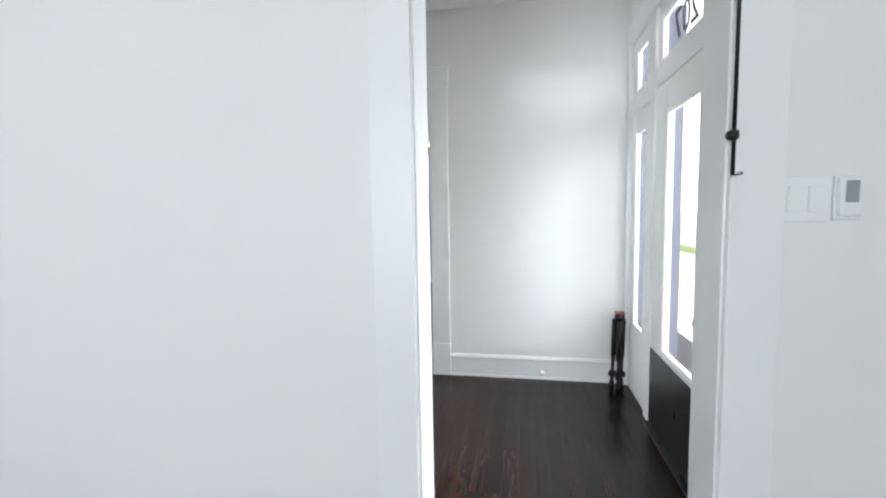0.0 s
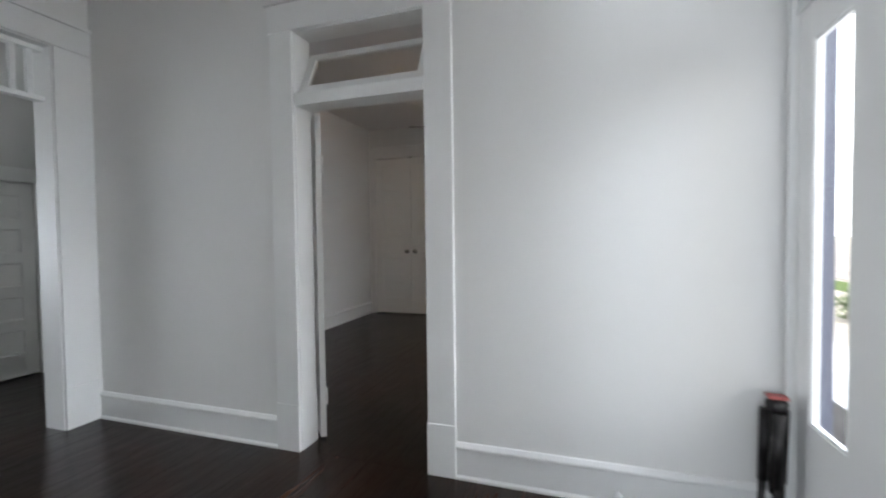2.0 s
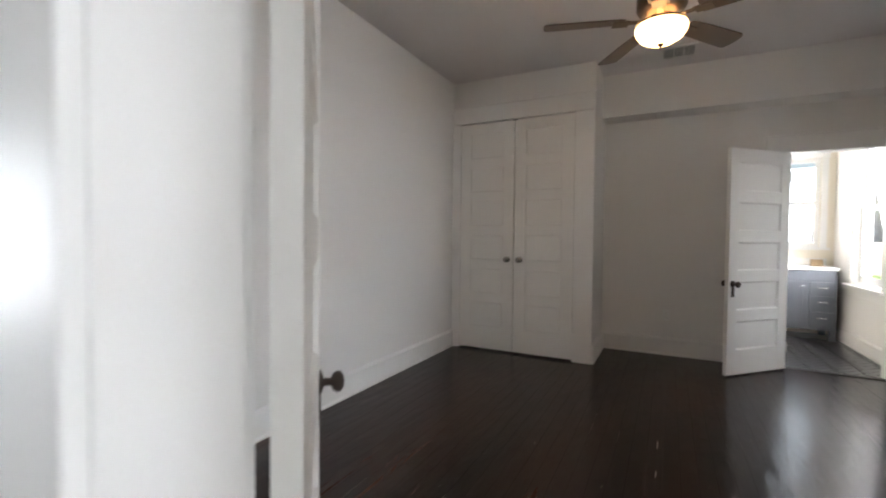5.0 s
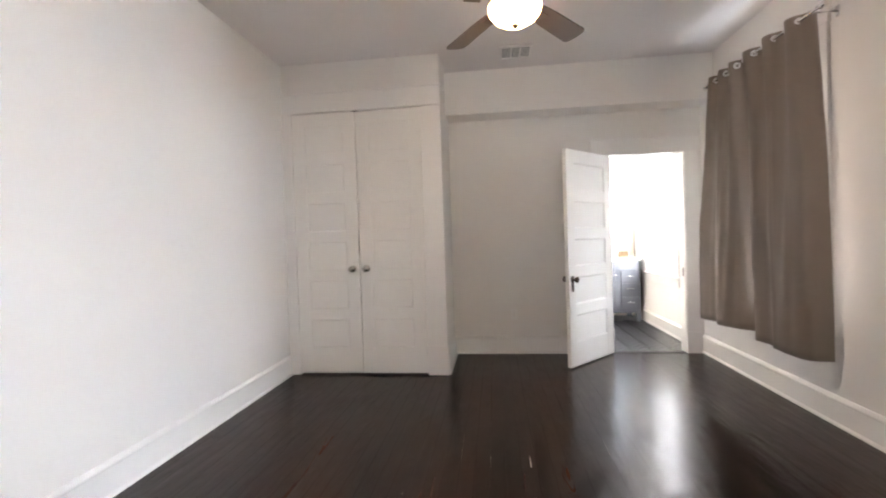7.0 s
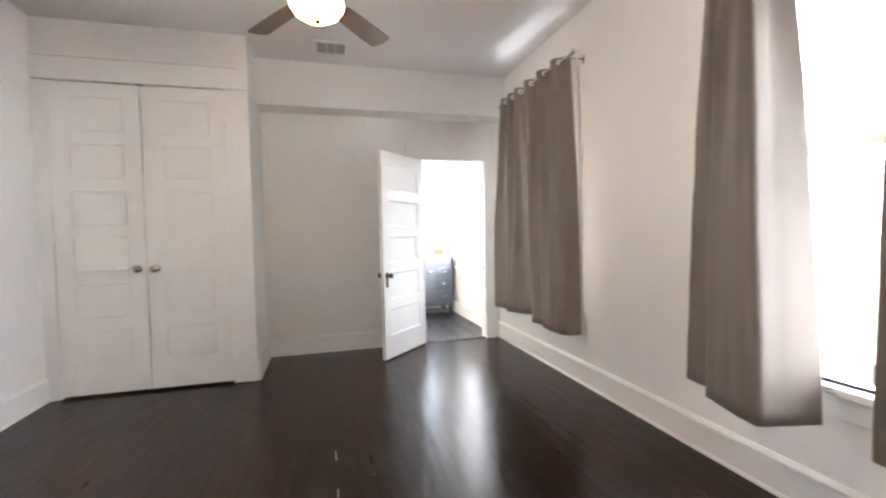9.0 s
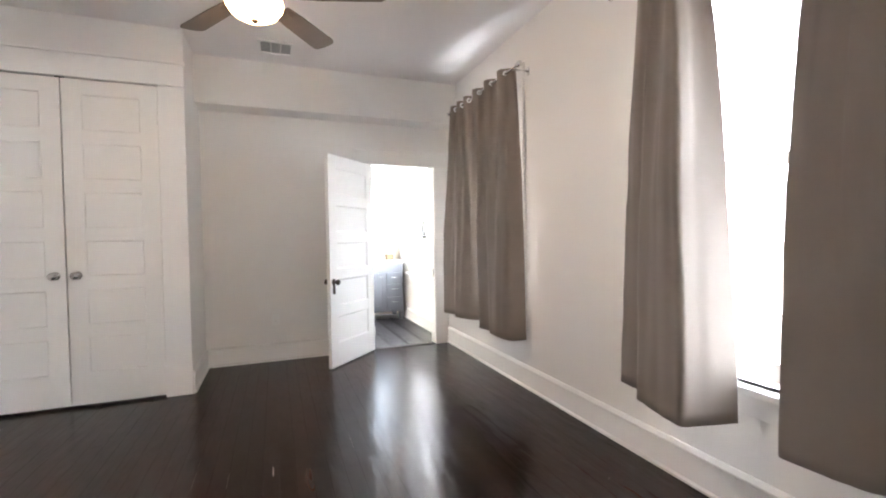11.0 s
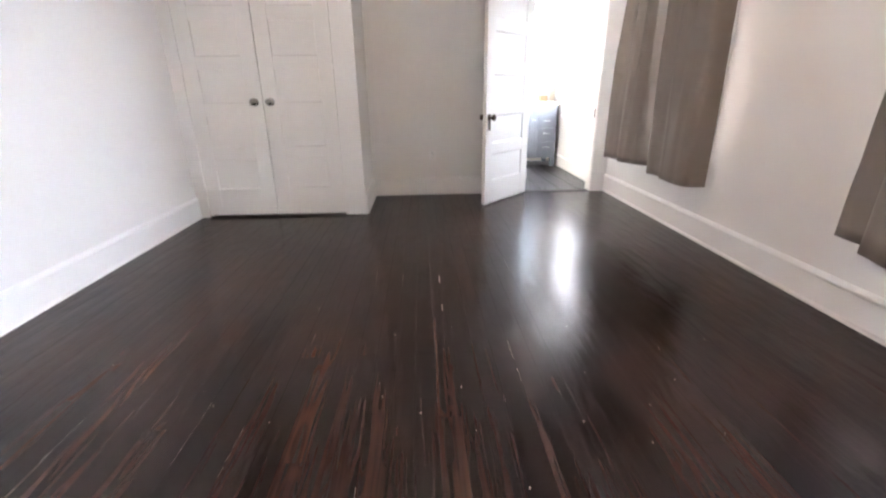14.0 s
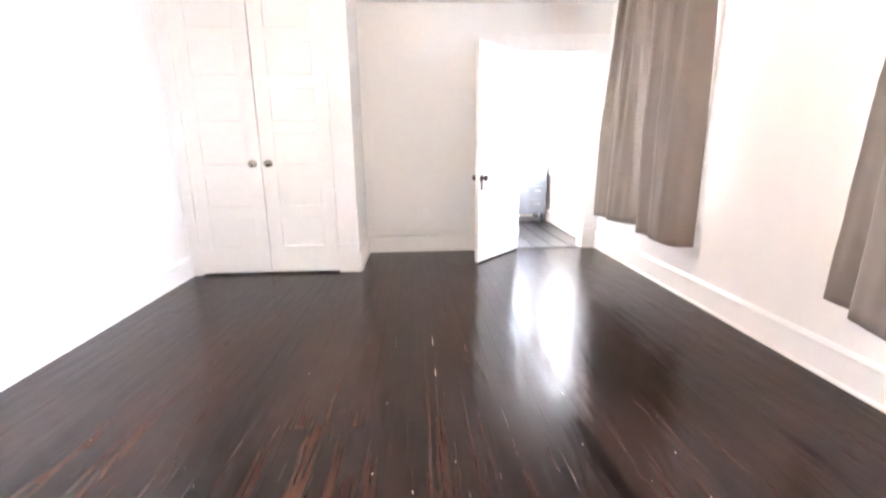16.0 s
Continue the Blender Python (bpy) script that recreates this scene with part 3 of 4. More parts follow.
kn = part("knob", lathe([(a, -b) for a, b in [(0.03, 0), (0.03, 0.005), (0.012, 0.012), (0.011, 0.03), (0.027, 0.038), (0.030, 0.05), (0.024, 0.062), (0.003, 0.066)]], 24, "x"), M_BRONZE, fd, "dark bronze knob", at=Matrix.Translation((DX, ky, 0.86)))
part("deadbolt", one_box(DX - 0.03, DX, ky - 0.032, ky + 0.032, 1.02, 1.10, bevel=0.006), M_BLACK, fd, "black deadbolt box")
part("keyhole_plate", one_box(DX - 0.004, DX, ky - 0.016, ky + 0.016, 0.755, 0.82, bevel=0.001), M_BRONZE, fd, "small dark keyhole plate")

root = thing("trim", "white posts and rails framing the front entrance", "trim", kind="structure")
eY0, eY1 = FDOOR[0] - 0.42, FDOOR[1] + 0.58
for y0, y1 in ((FDOOR[0] - 0.06, FDOOR[0] + 0.03), (FDOOR[1] - 0.03, FDOOR[1] + 0.07)):
    post = part("post", one_box(XH - 0.012, XH + 0.045, y0, y1, 0, 2.58, bevel=0.003), M_TRIM, root)
    part("outer_casing", one_box(XH + 0.0455, XH + 0.16, y0, y1, 0, 2.58, bevel=0.003), M_OUTER, post, "outer post face with shade put into its lavender-grey colour")
part("rail", one_box(XH - 0.006, XH + WT, FDOOR[0] + 0.03, FDOOR[1] - 0.03, 2.102, 2.20, bevel=0.003), M_TRIM, root)
for y0, y1 in ((eY0, FDOOR[0] - 0.06), (FDOOR[1] + 0.07, eY1)):
    part("rail", one_box(XH - 0.006, XH + WT, y0, y1, 2.06, 2.12, bevel=0.003), M_TRIM, root)
for y0, y1 in ((eY0 - 0.095, eY0), (eY1, -0.03)):
    part("side_board", one_box(XH - 0.022, XH, y0, y1, 0, 2.58, bevel=0.003), M_TRIM, root)
for y0, y1 in ((eY0 - 0.09, eY0 + 0.012), (eY1 - 0.012, eY1 + 0.09)):
    part("outer_casing", one_box(XH + 0.046, XH + 0.125, y0, y1, 0, 2.58, bevel=0.003), M_OUTER, root, "outer side board with shade put into its lavender-grey colour")
part("head_board", one_box(XH - 0.024, XH, eY0 - 0.1, -0.002, 2.58, 2.72, bevel=0.003), M_TRIM, root)
part("threshold", one_box(XH - 0.04, XH + WT, FDOOR[0] + 0.03, FDOOR[1] - 0.03, -0.02, 0.01, bevel=0.003), M_KICK, root)
for i, (y0, y1) in enumerate(((eY0, FDOOR[0] - 0.06), (FDOOR[1] + 0.07, eY1))):
    w = thing("side_light", "tall narrow window beside the front door", "window", group="windows round the front door")
    framed_glass(w, y0, y1, 0.0, 2.06, ((0.16, 0.10) if i else (0.075, 0.075)) + (0.51, 0.13), XH + 0.01)
    w = thing("side_transom", "small square window above the side light", "window", group="windows round the front door")
    framed_glass(w, y0, y1, 2.12, 2.58, ((0.15, 0.09) if i else (0.06, 0.06)) + (0.10, 0.08), XH + 0.01)
tw = thing("door_transom", "wide window above the front door with black house numbers", "window", group="windows round the front door")
framed_glass(tw, FDOOR[0] + 0.03, FDOOR[1] - 0.03, 2.20, 2.58, (0.10, 0.05, 0.05, 0.08), XH + 0.01)


# ---- bedroom windows ----
def bedroom_window(name, hole, face, label):
    """A double-hung window in the street wall: sashes, lining, casing, sill and apron."""
    y0, y1, z0, z1 = hole
    w = thing(name, label, "window", kind="structure")
    zm = (z0 + z1) / 2
    framed_glass(w, y0 + 0.03, y1 - 0.03, z0 + 0.02, zm + 0.02, (0.05, 0.05, 0.07, 0.035), face + 0.05, name="lower_sash")
    framed_glass(w, y0 + 0.03, y1 - 0.03, zm - 0.015, z1 - 0.02, (0.05, 0.05, 0.035, 0.05), face + 0.09, name="upper_sash")
    for a, b in ((y0, y0 + 0.03), (y1 - 0.03, y1)):
        part("jamb", one_box(face - 0.003, face + WT, a, b, z0, z1), M_TRIM, w)
    part("head_jamb", one_box(face - 0.003, face + WT, y0 + 0.03, y1 - 0.03, z1 - 0.02, z1), M_TRIM, w)
    for a, b in ((y0 - 0.115, y0), (y1, y1 + 0.115)):
        part("side_board", one_box(face - 0.02, face, a, b, z0, z1, bevel=0.003), M_TRIM, w)
    part("head_board", one_box(face - 0.022, face, y0 - 0.125, y1 + 0.125, z1, z1 + 0.13, bevel=0.003), M_TRIM, w)
    part("window_sill", one_box(face - 0.06, face + 0.05, y0 - 0.135, y1 + 0.135, z0 - 0.03, z0, bevel=0.006), M_TRIM, w)
    part("apron", one_box(face - 0.018, face, y0 - 0.115, y1 + 0.115, z0 - 0.13, z0 - 0.03, bevel=0.003), M_TRIM, w)
    return w


bedroom_window("window_1", WIN1, XR, "white double-hung bedroom window behind taupe curtains")
bedroom_window("window_2", WIN2, XR, "white double-hung bedroom window with parted curtains")
bedroom_window("window_3", BWIN, XR, "white double-hung bathroom window")


# ---- curtains ----
def curtain(label, top, hem, z_top, z_bot, folds, seed, x=2.475, phase=0.0955):
    """A grommet curtain panel: even pleats along the rod that open into the broad folds of its hem.
    top: its reach along the rod; hem: the corners of its lower edge (x, y), from one side edge to the other."""
    c = thing("curtain", label, "curtain", group="bedroom curtains")
    nu, nv = 120, 48
    run = [0.0]
    for (ax, ay), (bx_, by) in zip(hem, hem[1:]):
        run.append(run[-1] + math.hypot(bx_ - ax, by - ay))

    def sharp(u):
        d = min(max(u, 0.0), 1.0) * run[-1]
        for k in range(len(hem) - 1):
            if d <= run[k + 1] or k == len(hem) - 2:
                f = (d - run[k]) / (run[k + 1] - run[k])
                return Vector((hem[k][0] + (hem[k + 1][0] - hem[k][0]) * f, hem[k][1] + (hem[k + 1][1] - hem[k][1]) * f))

    def low(u):
        if u < 0.035 or u > 0.965:
            return sharp(u)
        return sum((sharp(u + e * 0.014) for e in (-2, -1, 0, 1, 2)), Vector((0, 0))) / 5
    bm = bmesh.new()
    grid = []
    for j in range(nv + 1):
        v = (j / nv) ** 1.25
        open_ = 1 - (1 - v) ** 2.0
        row = []
        for i in range(nu + 1):
            u = i / nu
            wave = math.sin(2 * math.pi * (folds * u + phase))
            px = x + 0.042 * math.copysign(abs(wave) ** 0.6, wave)
            py = top[0] + (top[1] - top[0]) * u
            q = low(u)
            xx = px + (q.x - px) * open_
            yy = py + (q.y - py) * open_ + 0.008 * math.sin(5 * v + 3 * u + seed) * open_
            z = z_top + (z_bot + 0.012 * noise.noise(Vector((u * 2.2, seed, 1))) - z_top) * v
            body = min(1.0, v * 5)
            xx += body * (0.013 * noise.noise(Vector((u * 3 + seed, v * 2.5, 0))) + 0.006 * noise.noise(Vector((u * 7, v * 9 + seed, 4))) + 0.007 * noise.noise(Vector((u * 13, v * 1.6 + seed, 9))))
            for level in (0.30, 0.55, 0.78):
                xx -= 0.0035 * math.exp(-((v - level - 0.015 * noise.noise(Vector((u * 3, level, seed)))) / 0.008) ** 2)
            row.append(bm.verts.new((min(xx, XR - 0.064), yy, z)))
        grid.append(row)
    for j in range(nv):
        for i in range(nu):
            bm.faces.new((grid[j][i], grid[j][i + 1], grid[j + 1][i + 1], grid[j + 1][i])).smooth = True
    cloth = part("cloth", bm, M_CURT, c, "taupe woven curtain cloth")
    m = cloth.modifiers.new("thick", "SOLIDIFY")
    m.thickness = 0.003
    # rings where the cloth crosses the rod
    R, r = 0.018, 0.0075
    ring = bmesh.new()
    vs = [[ring.verts.new((1.3 * r * math.sin(b), (R + r * math.cos(b)) * math.cos(a), (R + r * math.cos(b)) * math.sin(a))) for b in [2 * math.pi * q / 6 for q in range(6)]] for a in [2 * math.pi * q / 18 for q in range(18)]]
    for p in range(18):
        for q in range(6):
            ring.faces.new((vs[p][q], vs[(p + 1) % 18][q], vs[(p + 1) % 18][(q + 1) % 6], vs[p][(q + 1) % 6])).smooth = True
    first = part("grommet", ring, M_EYELET, c)
    made = 0
    for k in range(1, 2 * folds + 2):
        u = (k / 2 - phase) / folds
        if 0.02 < u < 0.98:
            g = first if made == 0 else new("grommet", first.data)
            g.parent = c
            g.matrix_basis = pose(x, top[0] + (top[1] - top[0]) * u, z_top - 0.042, 0, 0, 74 if k % 2 else 106)
            made += 1
    return c


def curtain_rod(y0, y1, z, x=2.475):
    r = thing("curtain_rod", "brushed nickel curtain rod with end caps on wall brackets", "curtain rod")
    part("rod", tube([(x, y0, z), (x, y1, z)], 0.0095, 14), M_CHROME, r)
    for y, s in ((y0, -1), (y1, 1)):
        part("finial", lathe([(0.0095, 0), (0.019, 0.003 * s), (0.021, 0.02 * s), (0.021, 0.04 * s), (0.012, 0.048 * s)], 18, "y"), M_CHROME, r, at=Matrix.Translation((x, y, z)))
    for y in (y0 + 0.05, y1 - 0.05):
        b = part("bracket", tube([(x, y, z - 0.012), (XR - 0.004, y, z - 0.012)], 0.006, 8), M_CHROME, r)
        part("bracket_plate", one_box(XR - 0.006, XR, y - 0.013, y + 0.013, z - 0.045, z + 0.02, bevel=0.002), M_CHROME, b)


curtain_rod(3.15, 4.52, 2.545)
curtain_rod(0.62, 2.12, 2.545)
curtain("taupe grommet curtain panel drawn over the window", (3.23, 3.95),
        [(2.53, 3.15), (2.40, 3.17), (2.375, 3.34), (2.385, 3.51), (2.435, 3.57), (2.41, 3.75), (2.49, 3.87)], 2.585, 0.42, 3, 3)
curtain("taupe grommet curtain panel hanging over the window beside its pair", (3.97, 4.46),
        [(2.54, 3.93), (2.46, 4.02), (2.37, 4.22), (2.43, 4.33), (2.36, 4.52), (2.47, 4.60)], 2.585, 0.44, 3, 8)
curtain("taupe grommet curtain panel pushed aside from the window", (1.63, 1.95),
        [(2.545, 1.49), (2.43, 1.525), (2.30, 1.56), (2.315, 1.70), (2.36, 1.88), (2.46, 1.91), (2.50, 2.11)], 2.585, 0.42, 2, 5)
curtain("taupe grommet curtain panel drawn over half the window", (0.72, 1.18),
        [(2.50, 0.70), (2.41, 0.74), (2.42, 0.90), (2.46, 0.94), (2.41, 1.0), (2.40, 1.24), (2.50, 1.27)], 2.585, 0.42, 3, 11)


# ---- ceiling fan ----
fan = thing("ceiling_fan", "bronze five-blade ceiling fan with a lit amber glass bowl", "ceiling fan", at=pose(0.65, 2.474, 0.09))
part("canopy", lathe([(0.075, ZC - 0.09), (0.07, ZC - 0.12), (0.04, ZC - 0.16), (0.018, ZC - 0.17)], 28), M_FANMETAL, fan)
part("downrod", lathe([(0.013, ZC - 0.16), (0.013, 2.50)], 14), M_FANMETAL, fan)
part("motor", lathe([(0.03, 2.52), (0.06, 2.51), (0.115, 2.47), (0.125, 2.43), (0.125, 2.375), (0.11, 2.35), (0.07, 2.33), (0.06, 2.325)], 36), M_FANMETAL, fan)
part("glass_neck", lathe([(0.052, 2.328), (0.056, 2.318), (0.056, 2.296), (0.05, 2.288)], 32), M_NECK, fan, "glowing frosted glass neck")
part("light_fitter", lathe([(0.062, 2.332), (0.066, 2.326), (0.062, 2.320)], 32), M_FANMETAL, fan)
part("bowl_rim", lathe([(0.117, 2.281), (0.117, 2.289), (0.128, 2.290), (0.133, 2.285), (0.130, 2.279), (0.117, 2.281)], 36, caps=False), M_FANMETAL, fan)
bowl = part("glass_bowl", lathe([(0.127, 2.280), (0.131, 2.266), (0.126, 2.245), (0.105, 2.215), (0.07, 2.194), (0.03, 2.185), (0.006, 2.184)], 40), M_GLOBE, fan, "glowing amber-white glass bowl")
bowl.visible_shadow = False
part("finial", lathe([(0.017, 2.186), (0.017, 2.18), (0.010, 2.172), (0.003, 2.166)], 16), M_FANMETAL, fan)
blade_mesh = arm_mesh = None
for k in range(5):
    a = 52 + 72 * k
    m = pose(0, 0, 2.318, 0, 0, a)
    if blade_mesh is None:
        bm = bmesh.new()
        outline = [(0.19, -0.048), (0.30, -0.058), (0.59, -0.066), (0.612, -0.055), (0.62, -0.02), (0.62, 0.02), (0.612, 0.055), (0.59, 0.066), (0.30, 0.058), (0.19, 0.048)]
        top = [bm.verts.new((x, y, 0.003 - y * 0.2)) for x, y in outline]
        low = [bm.verts.new((x, y, -0.004 - y * 0.2)) for x, y in outline]
        bm.faces.new(top)
        bm.faces.new(low[::-1])
        for i in range(len(outline)):
            j = (i + 1) % len(outline)
            bm.faces.new((top[i], low[i], low[j], top[j]))
        blade = part("blade", bm, M_BLADE, fan, "weathered brown wooden blade", at=m)
        blade_mesh = blade.data
        bm = bmesh.new()
        box(bm, 0.10, 0.17, -0.014, 0.014, -0.012, -0.004, bevel=0.002)
        box(bm, 0.165, 0.25, -0.034, 0.034, -0.016, -0.008, bevel=0.003)
        arm = part("blade_arm", bm, M_FANMETAL, blade)
        arm_mesh = arm.data
    else:
        blade = new("blade", blade_mesh)
        blade.parent, blade.matrix_basis = fan, m
        tagged(blade, "weathered brown wooden blade")
        arm = new("blade_arm", arm_mesh)
        arm.parent = blade
lamp = bpy.data.lights.new("fan_lamp", "POINT")
lamp.energy, lamp.color, lamp.shadow_soft_size = 6.5, (1.0, 0.88, 0.75), 0.06
lo = new("fan_lamp", lamp)
lo.location = (0.65, 2.474, 2.33)


# ---- bedroom: small things ----
vent = thing("ceiling_vent", "white ceiling air vent with slats in three panels", "vent", at=pose(0.757, 4.32, ZC))
part("backing", one_box(-0.125, 0.125, -0.115, 0.115, -0.004, -0.001), M_GREY, vent)
bm = bmesh.new()
for x0, x1, y0, y1 in ((-0.15, 0.15, -0.14, -0.112), (-0.15, 0.15, 0.112, 0.14), (-0.15, -0.122, -0.112, 0.112), (0.122, 0.15, -0.112, 0.112), (-0.046, -0.034, -0.112, 0.112), (0.034, 0.046, -0.112, 0.112)):
    box(bm, x0, x1, y0, y1, -0.016, -0.0005)
part("frame", bm, M_VENT, vent)
for cx in (-0.084, 0.0, 0.084):
    for k in range(8):
        part("slat", one_box(-0.036, 0.036, -0.012, 0.012, -0.001, 0.001), M_VENT, vent, at=pose(cx, -0.098 + 0.028 * k, -0.010, 24, 0, 0))


def outlet(x, y, z):
    o = thing("wall_outlet", "white duplex wall outlet", "outlet")
    part("plate", one_box(x - 0.036, x + 0.036, y - 0.006, y, z - 0.057, z + 0.057, bevel=0.002), M_PLASTIC, o)
    for dz in (-0.021, 0.021):
        s = part("socket", one_box(x - 0.016, x + 0.016, y - 0.008, y - 0.005, z + dz - 0.014, z + dz + 0.014, bevel=0.002), M_PLASTIC, o)
        for dx in (-0.006, 0.006):
            part("slot", one_box(x + dx - 0.0012, x + dx + 0.0012, y - 0.0085, y - 0.0075, z + dz - 0.004, z + dz + 0.005), M_DARK, s)


outlet(0.70, YB1, 0.42)
sl = thing("sash_lift", "small bronze sash lift on the window", "window latch")
part("plate", one_box(XR + 0.042, XR + 0.05, 1.24, 1.32, 0.645, 0.665, bevel=0.002), M_BRONZE, sl)
part("grip", tube([(XR + 0.043, 1.25, 0.655), (XR + 0.018, 1.262, 0.65), (XR + 0.016, 1.298, 0.65), (XR + 0.043, 1.31, 0.655)], 0.005, 8), M_BRONZE, sl)
st = thing("strike_plate", "small dark metal strike plate on the door jamb", "strike plate")
part("plate", one_box(BATH[1] - 0.0105, BATH[1] - 0.0068, YB1 + 0.02, YB1 + 0.05, 0.78, 0.87, bevel=0.0005), M_NICKEL, st)

# ---- hall: small things ----
ds = thing("door_stop", "white ball door stop on the baseboard", "door stop", at=pose(2.0, -0.018, 0.07))
part("stem", lathe([(0.006, 0.0), (0.006, -0.035)], 12, "y"), M_PLASTIC, ds)
part("ball", lathe([(0.004, -0.032), (0.014, -0.036), (0.021, -0.048), (0.021, -0.058), (0.014, -0.068), (0.003, -0.071)], 20, "y"), M_PLASTIC, ds)

tp = thing("folded_tripod", "black folded tripod leaning upright in the corner", "tripod", at=pose(2.565, -0.085, 0, 0.6, 1.2, 0))
M_RED = material("dull_red_plastic", (0.30, 0.07, 0.06), 0.5, vary=0.2)
part("head", lathe([(0.028, 0.53), (0.036, 0.535), (0.038, 0.565), (0.03, 0.575), (0.02, 0.58)], 20), M_BLACK, tp)
part("top_plate", one_box(-0.034, 0.034, -0.026, 0.026, 0.58, 0.592, bevel=0.003), M_RED, tp, "dull red mounting plate")
part("column", lathe([(0.014, 0.20), (0.014, 0.53)], 14), M_BLACK, tp)
for k in range(3):
    a = 30 + 120 * k
    leg = part("leg", tube([(0.036, 0, 0.53), (0.036, 0, 0.24)], 0.019, 12), M_BLACK, tp, at=pose(0, 0, 0, 0, 0, a))
    part("lower_leg", tube([(0.036, 0, 0.25), (0.040, 0, 0.03)], 0.013, 10), M_BLACK, leg)
    part("clamp", one_box(0.014, 0.062, -0.022, 0.022, 0.075, 0.115, bevel=0.005), M_BLACK, leg)
    part("rubber_foot", lathe([(0.016, 0.0), (0.019, 0.008), (0.016, 0.035), (0.012, 0.04)], 12), M_BLACK, leg, at=Matrix.Translation((0.041, 0, 0)))

FY = YP - 0.17
sw = thing("light_switch", "white double rocker light switch on the wall", "light switch", at=pose(2.542, FY, 1.392))
part("plate", one_box(-0.06, 0.06, -0.007, 0, -0.058, 0.058, bevel=0.003), M_PLASTIC, sw)
for dx in (-0.024, 0.024):
    part("rocker", one_box(-0.0165, 0.0165, -0.006, 0.004, -0.033, 0.033, bevel=0.002), M_PLASTIC, sw, at=pose(dx, -0.0075, 0, 4, 0, 0))
th = thing("fan_control", "white wall remote in a cradle with a grey screen", "remote control", at=pose(2.637, FY, 1.394))
part("cradle", one_box(-0.030, 0.030, -0.008, 0, -0.056, 0.056, bevel=0.003), M_PLASTIC, th)
part("body", one_box(-0.025, 0.025, -0.024, -0.006, -0.048, 0.052, bevel=0.008), M_PLASTIC, th)
part("screen", one_box(-0.014, 0.014, -0.026, -0.0235, -0.012, 0.042, bevel=0.003), M_GREY, th, "grey display")

tl = thing("transom_lifter", "black metal transom rod with a turn knob on the door casing", "transom rod")
RX, RY = 2.358, FY - 0.042
part("rod", tube([(RX, RY, 1.455), (RX, RY, 2.75)], 0.0048, 10), M_BLACK, tl)
part("foot", tube([(RX, RY, 1.457), (RX + 0.022, RY, 1.460)], 0.004, 8), M_NICKEL, tl)
kb = part("knob", lathe([(0.003, -0.02), (0.010, -0.018), (0.013, -0.008), (0.013, 0.006), (0.008, 0.012), (0.008, 0.02)], 16, "y"), M_BLACK, tl, at=Matrix.Translation((RX - 0.006, RY, 1.555)))
part("guide", one_box(RX - 0.009, RX + 0.009, RY - 0.008, FY - 0.022, 1.545, 1.567, bevel=0.002), M_BLACK, tl)
part("guide", one_box(RX - 0.009, RX + 0.009, RY - 0.008, FY - 0.022, 2.40, 2.42, bevel=0.003), M_BLACK, tl)

# house number in the transom glass, meant to be read from the street
cu = bpy.data.curves.new("numerals", "FONT")
cu.body, cu.size, cu.extrude, cu.align_x, cu.align_y = "207", 0.235, 0.0015, "CENTER", "CENTER"
tmp = bpy.data.objects.new("numerals", cu)
scene.collection.objects.link(tmp)
bpy.context.view_layer.update()
me = bpy.data.meshes.new_from_object(tmp.evaluated_get(bpy.context.evaluated_depsgraph_get()))
bpy.data.objects.remove(tmp)
me.materials.append(M_KICK)
num = new("house_number", me)
num.parent = tw
num.matrix_basis = pose(XH + 0.036, -1.02, 2.375, 90, 0, 90)
tagged(num, "black house number on the glass")

# ---- stair hall ----
fr = thing("spindle_screen", "white spindle fretwork screen hanging in a wide opening", "fretwork", kind="structure")
SX = XO - 0.055
part("bottom_rail", one_box(SX - 0.03, SX + 0.03, -1.76, -0.247, 2.105, 2.135, bevel=0.003), M_TRIM, fr)
part("top_rail", one_box(SX - 0.03, SX + 0.03, -1.76, -0.247, 2.41, 2.44, bevel=0.003), M_TRIM, fr)
spin = None
for k in range(17):
    at_ = Matrix.Translation((SX, -0.315 - 0.084 * k, 0))
    if spin is None:
        spin = part("spindle", one_box(-0.014, 0.014, -0.014, 0.014, 2.13, 2.415, bevel=0.002), M_TRIM, fr, at=at_)
    else:
        s = new("spindle", spin.data)
        s.parent, s.matrix_basis = fr, at_
jamb_lining("y", -1.78, -0.225, XO - 0.174, XO + 0.004, 2.46)
root = thing("trim", "flat white boards round the wide opening", "trim", kind="structure")
part("side_board", one_box(XO, XO + 0.018, -0.22, -0.0, 0.27, 2.46, bevel=0.003), M_TRIM, root)
part("plinth_block", one_box(XO, XO + 0.024, -0.224, -0.0, 0, 0.27, bevel=0.003), M_TRIM, root)
part("head_board", one_box(XO, XO + 0.02, -1.92, 0.0, 2.462, 2.62, bevel=0.003), M_TRIM, root)
part("head_cap", one_box(XO, XO + 0.035, -1.92, 0.0, 2.62, 2.64, bevel=0.003), M_TRIM, root)

# closet under the stairs: its wall faces the hall; the flight rises towards the hall above it
YS = -0.30                     # open side of the flight
XK = -2.94                     # closet front
setting("wall_stair_closet", wall_boxes("y", YS + 0.06, 0.95, XK - 0.12, XK, 0, 1.96, [(-0.078, 0.545, 0, 1.755)]), M_WALL, "white wall with a low closet door under the stairs")
for y0, y1 in ((YS - 0.002, -0.078), (0.545, 0.67)):
    setting("trim_closet_side", one_box(XK, XK + 0.018, y0, y1, 0.0, 1.755, bevel=0.003), M_TRIM, "flat white closet casing board")
setting("trim_closet_head", one_box(XK, XK + 0.02, YS - 0.002, 0.95, 1.757, 1.90, bevel=0.003), M_TRIM, "flat white closet casing board")
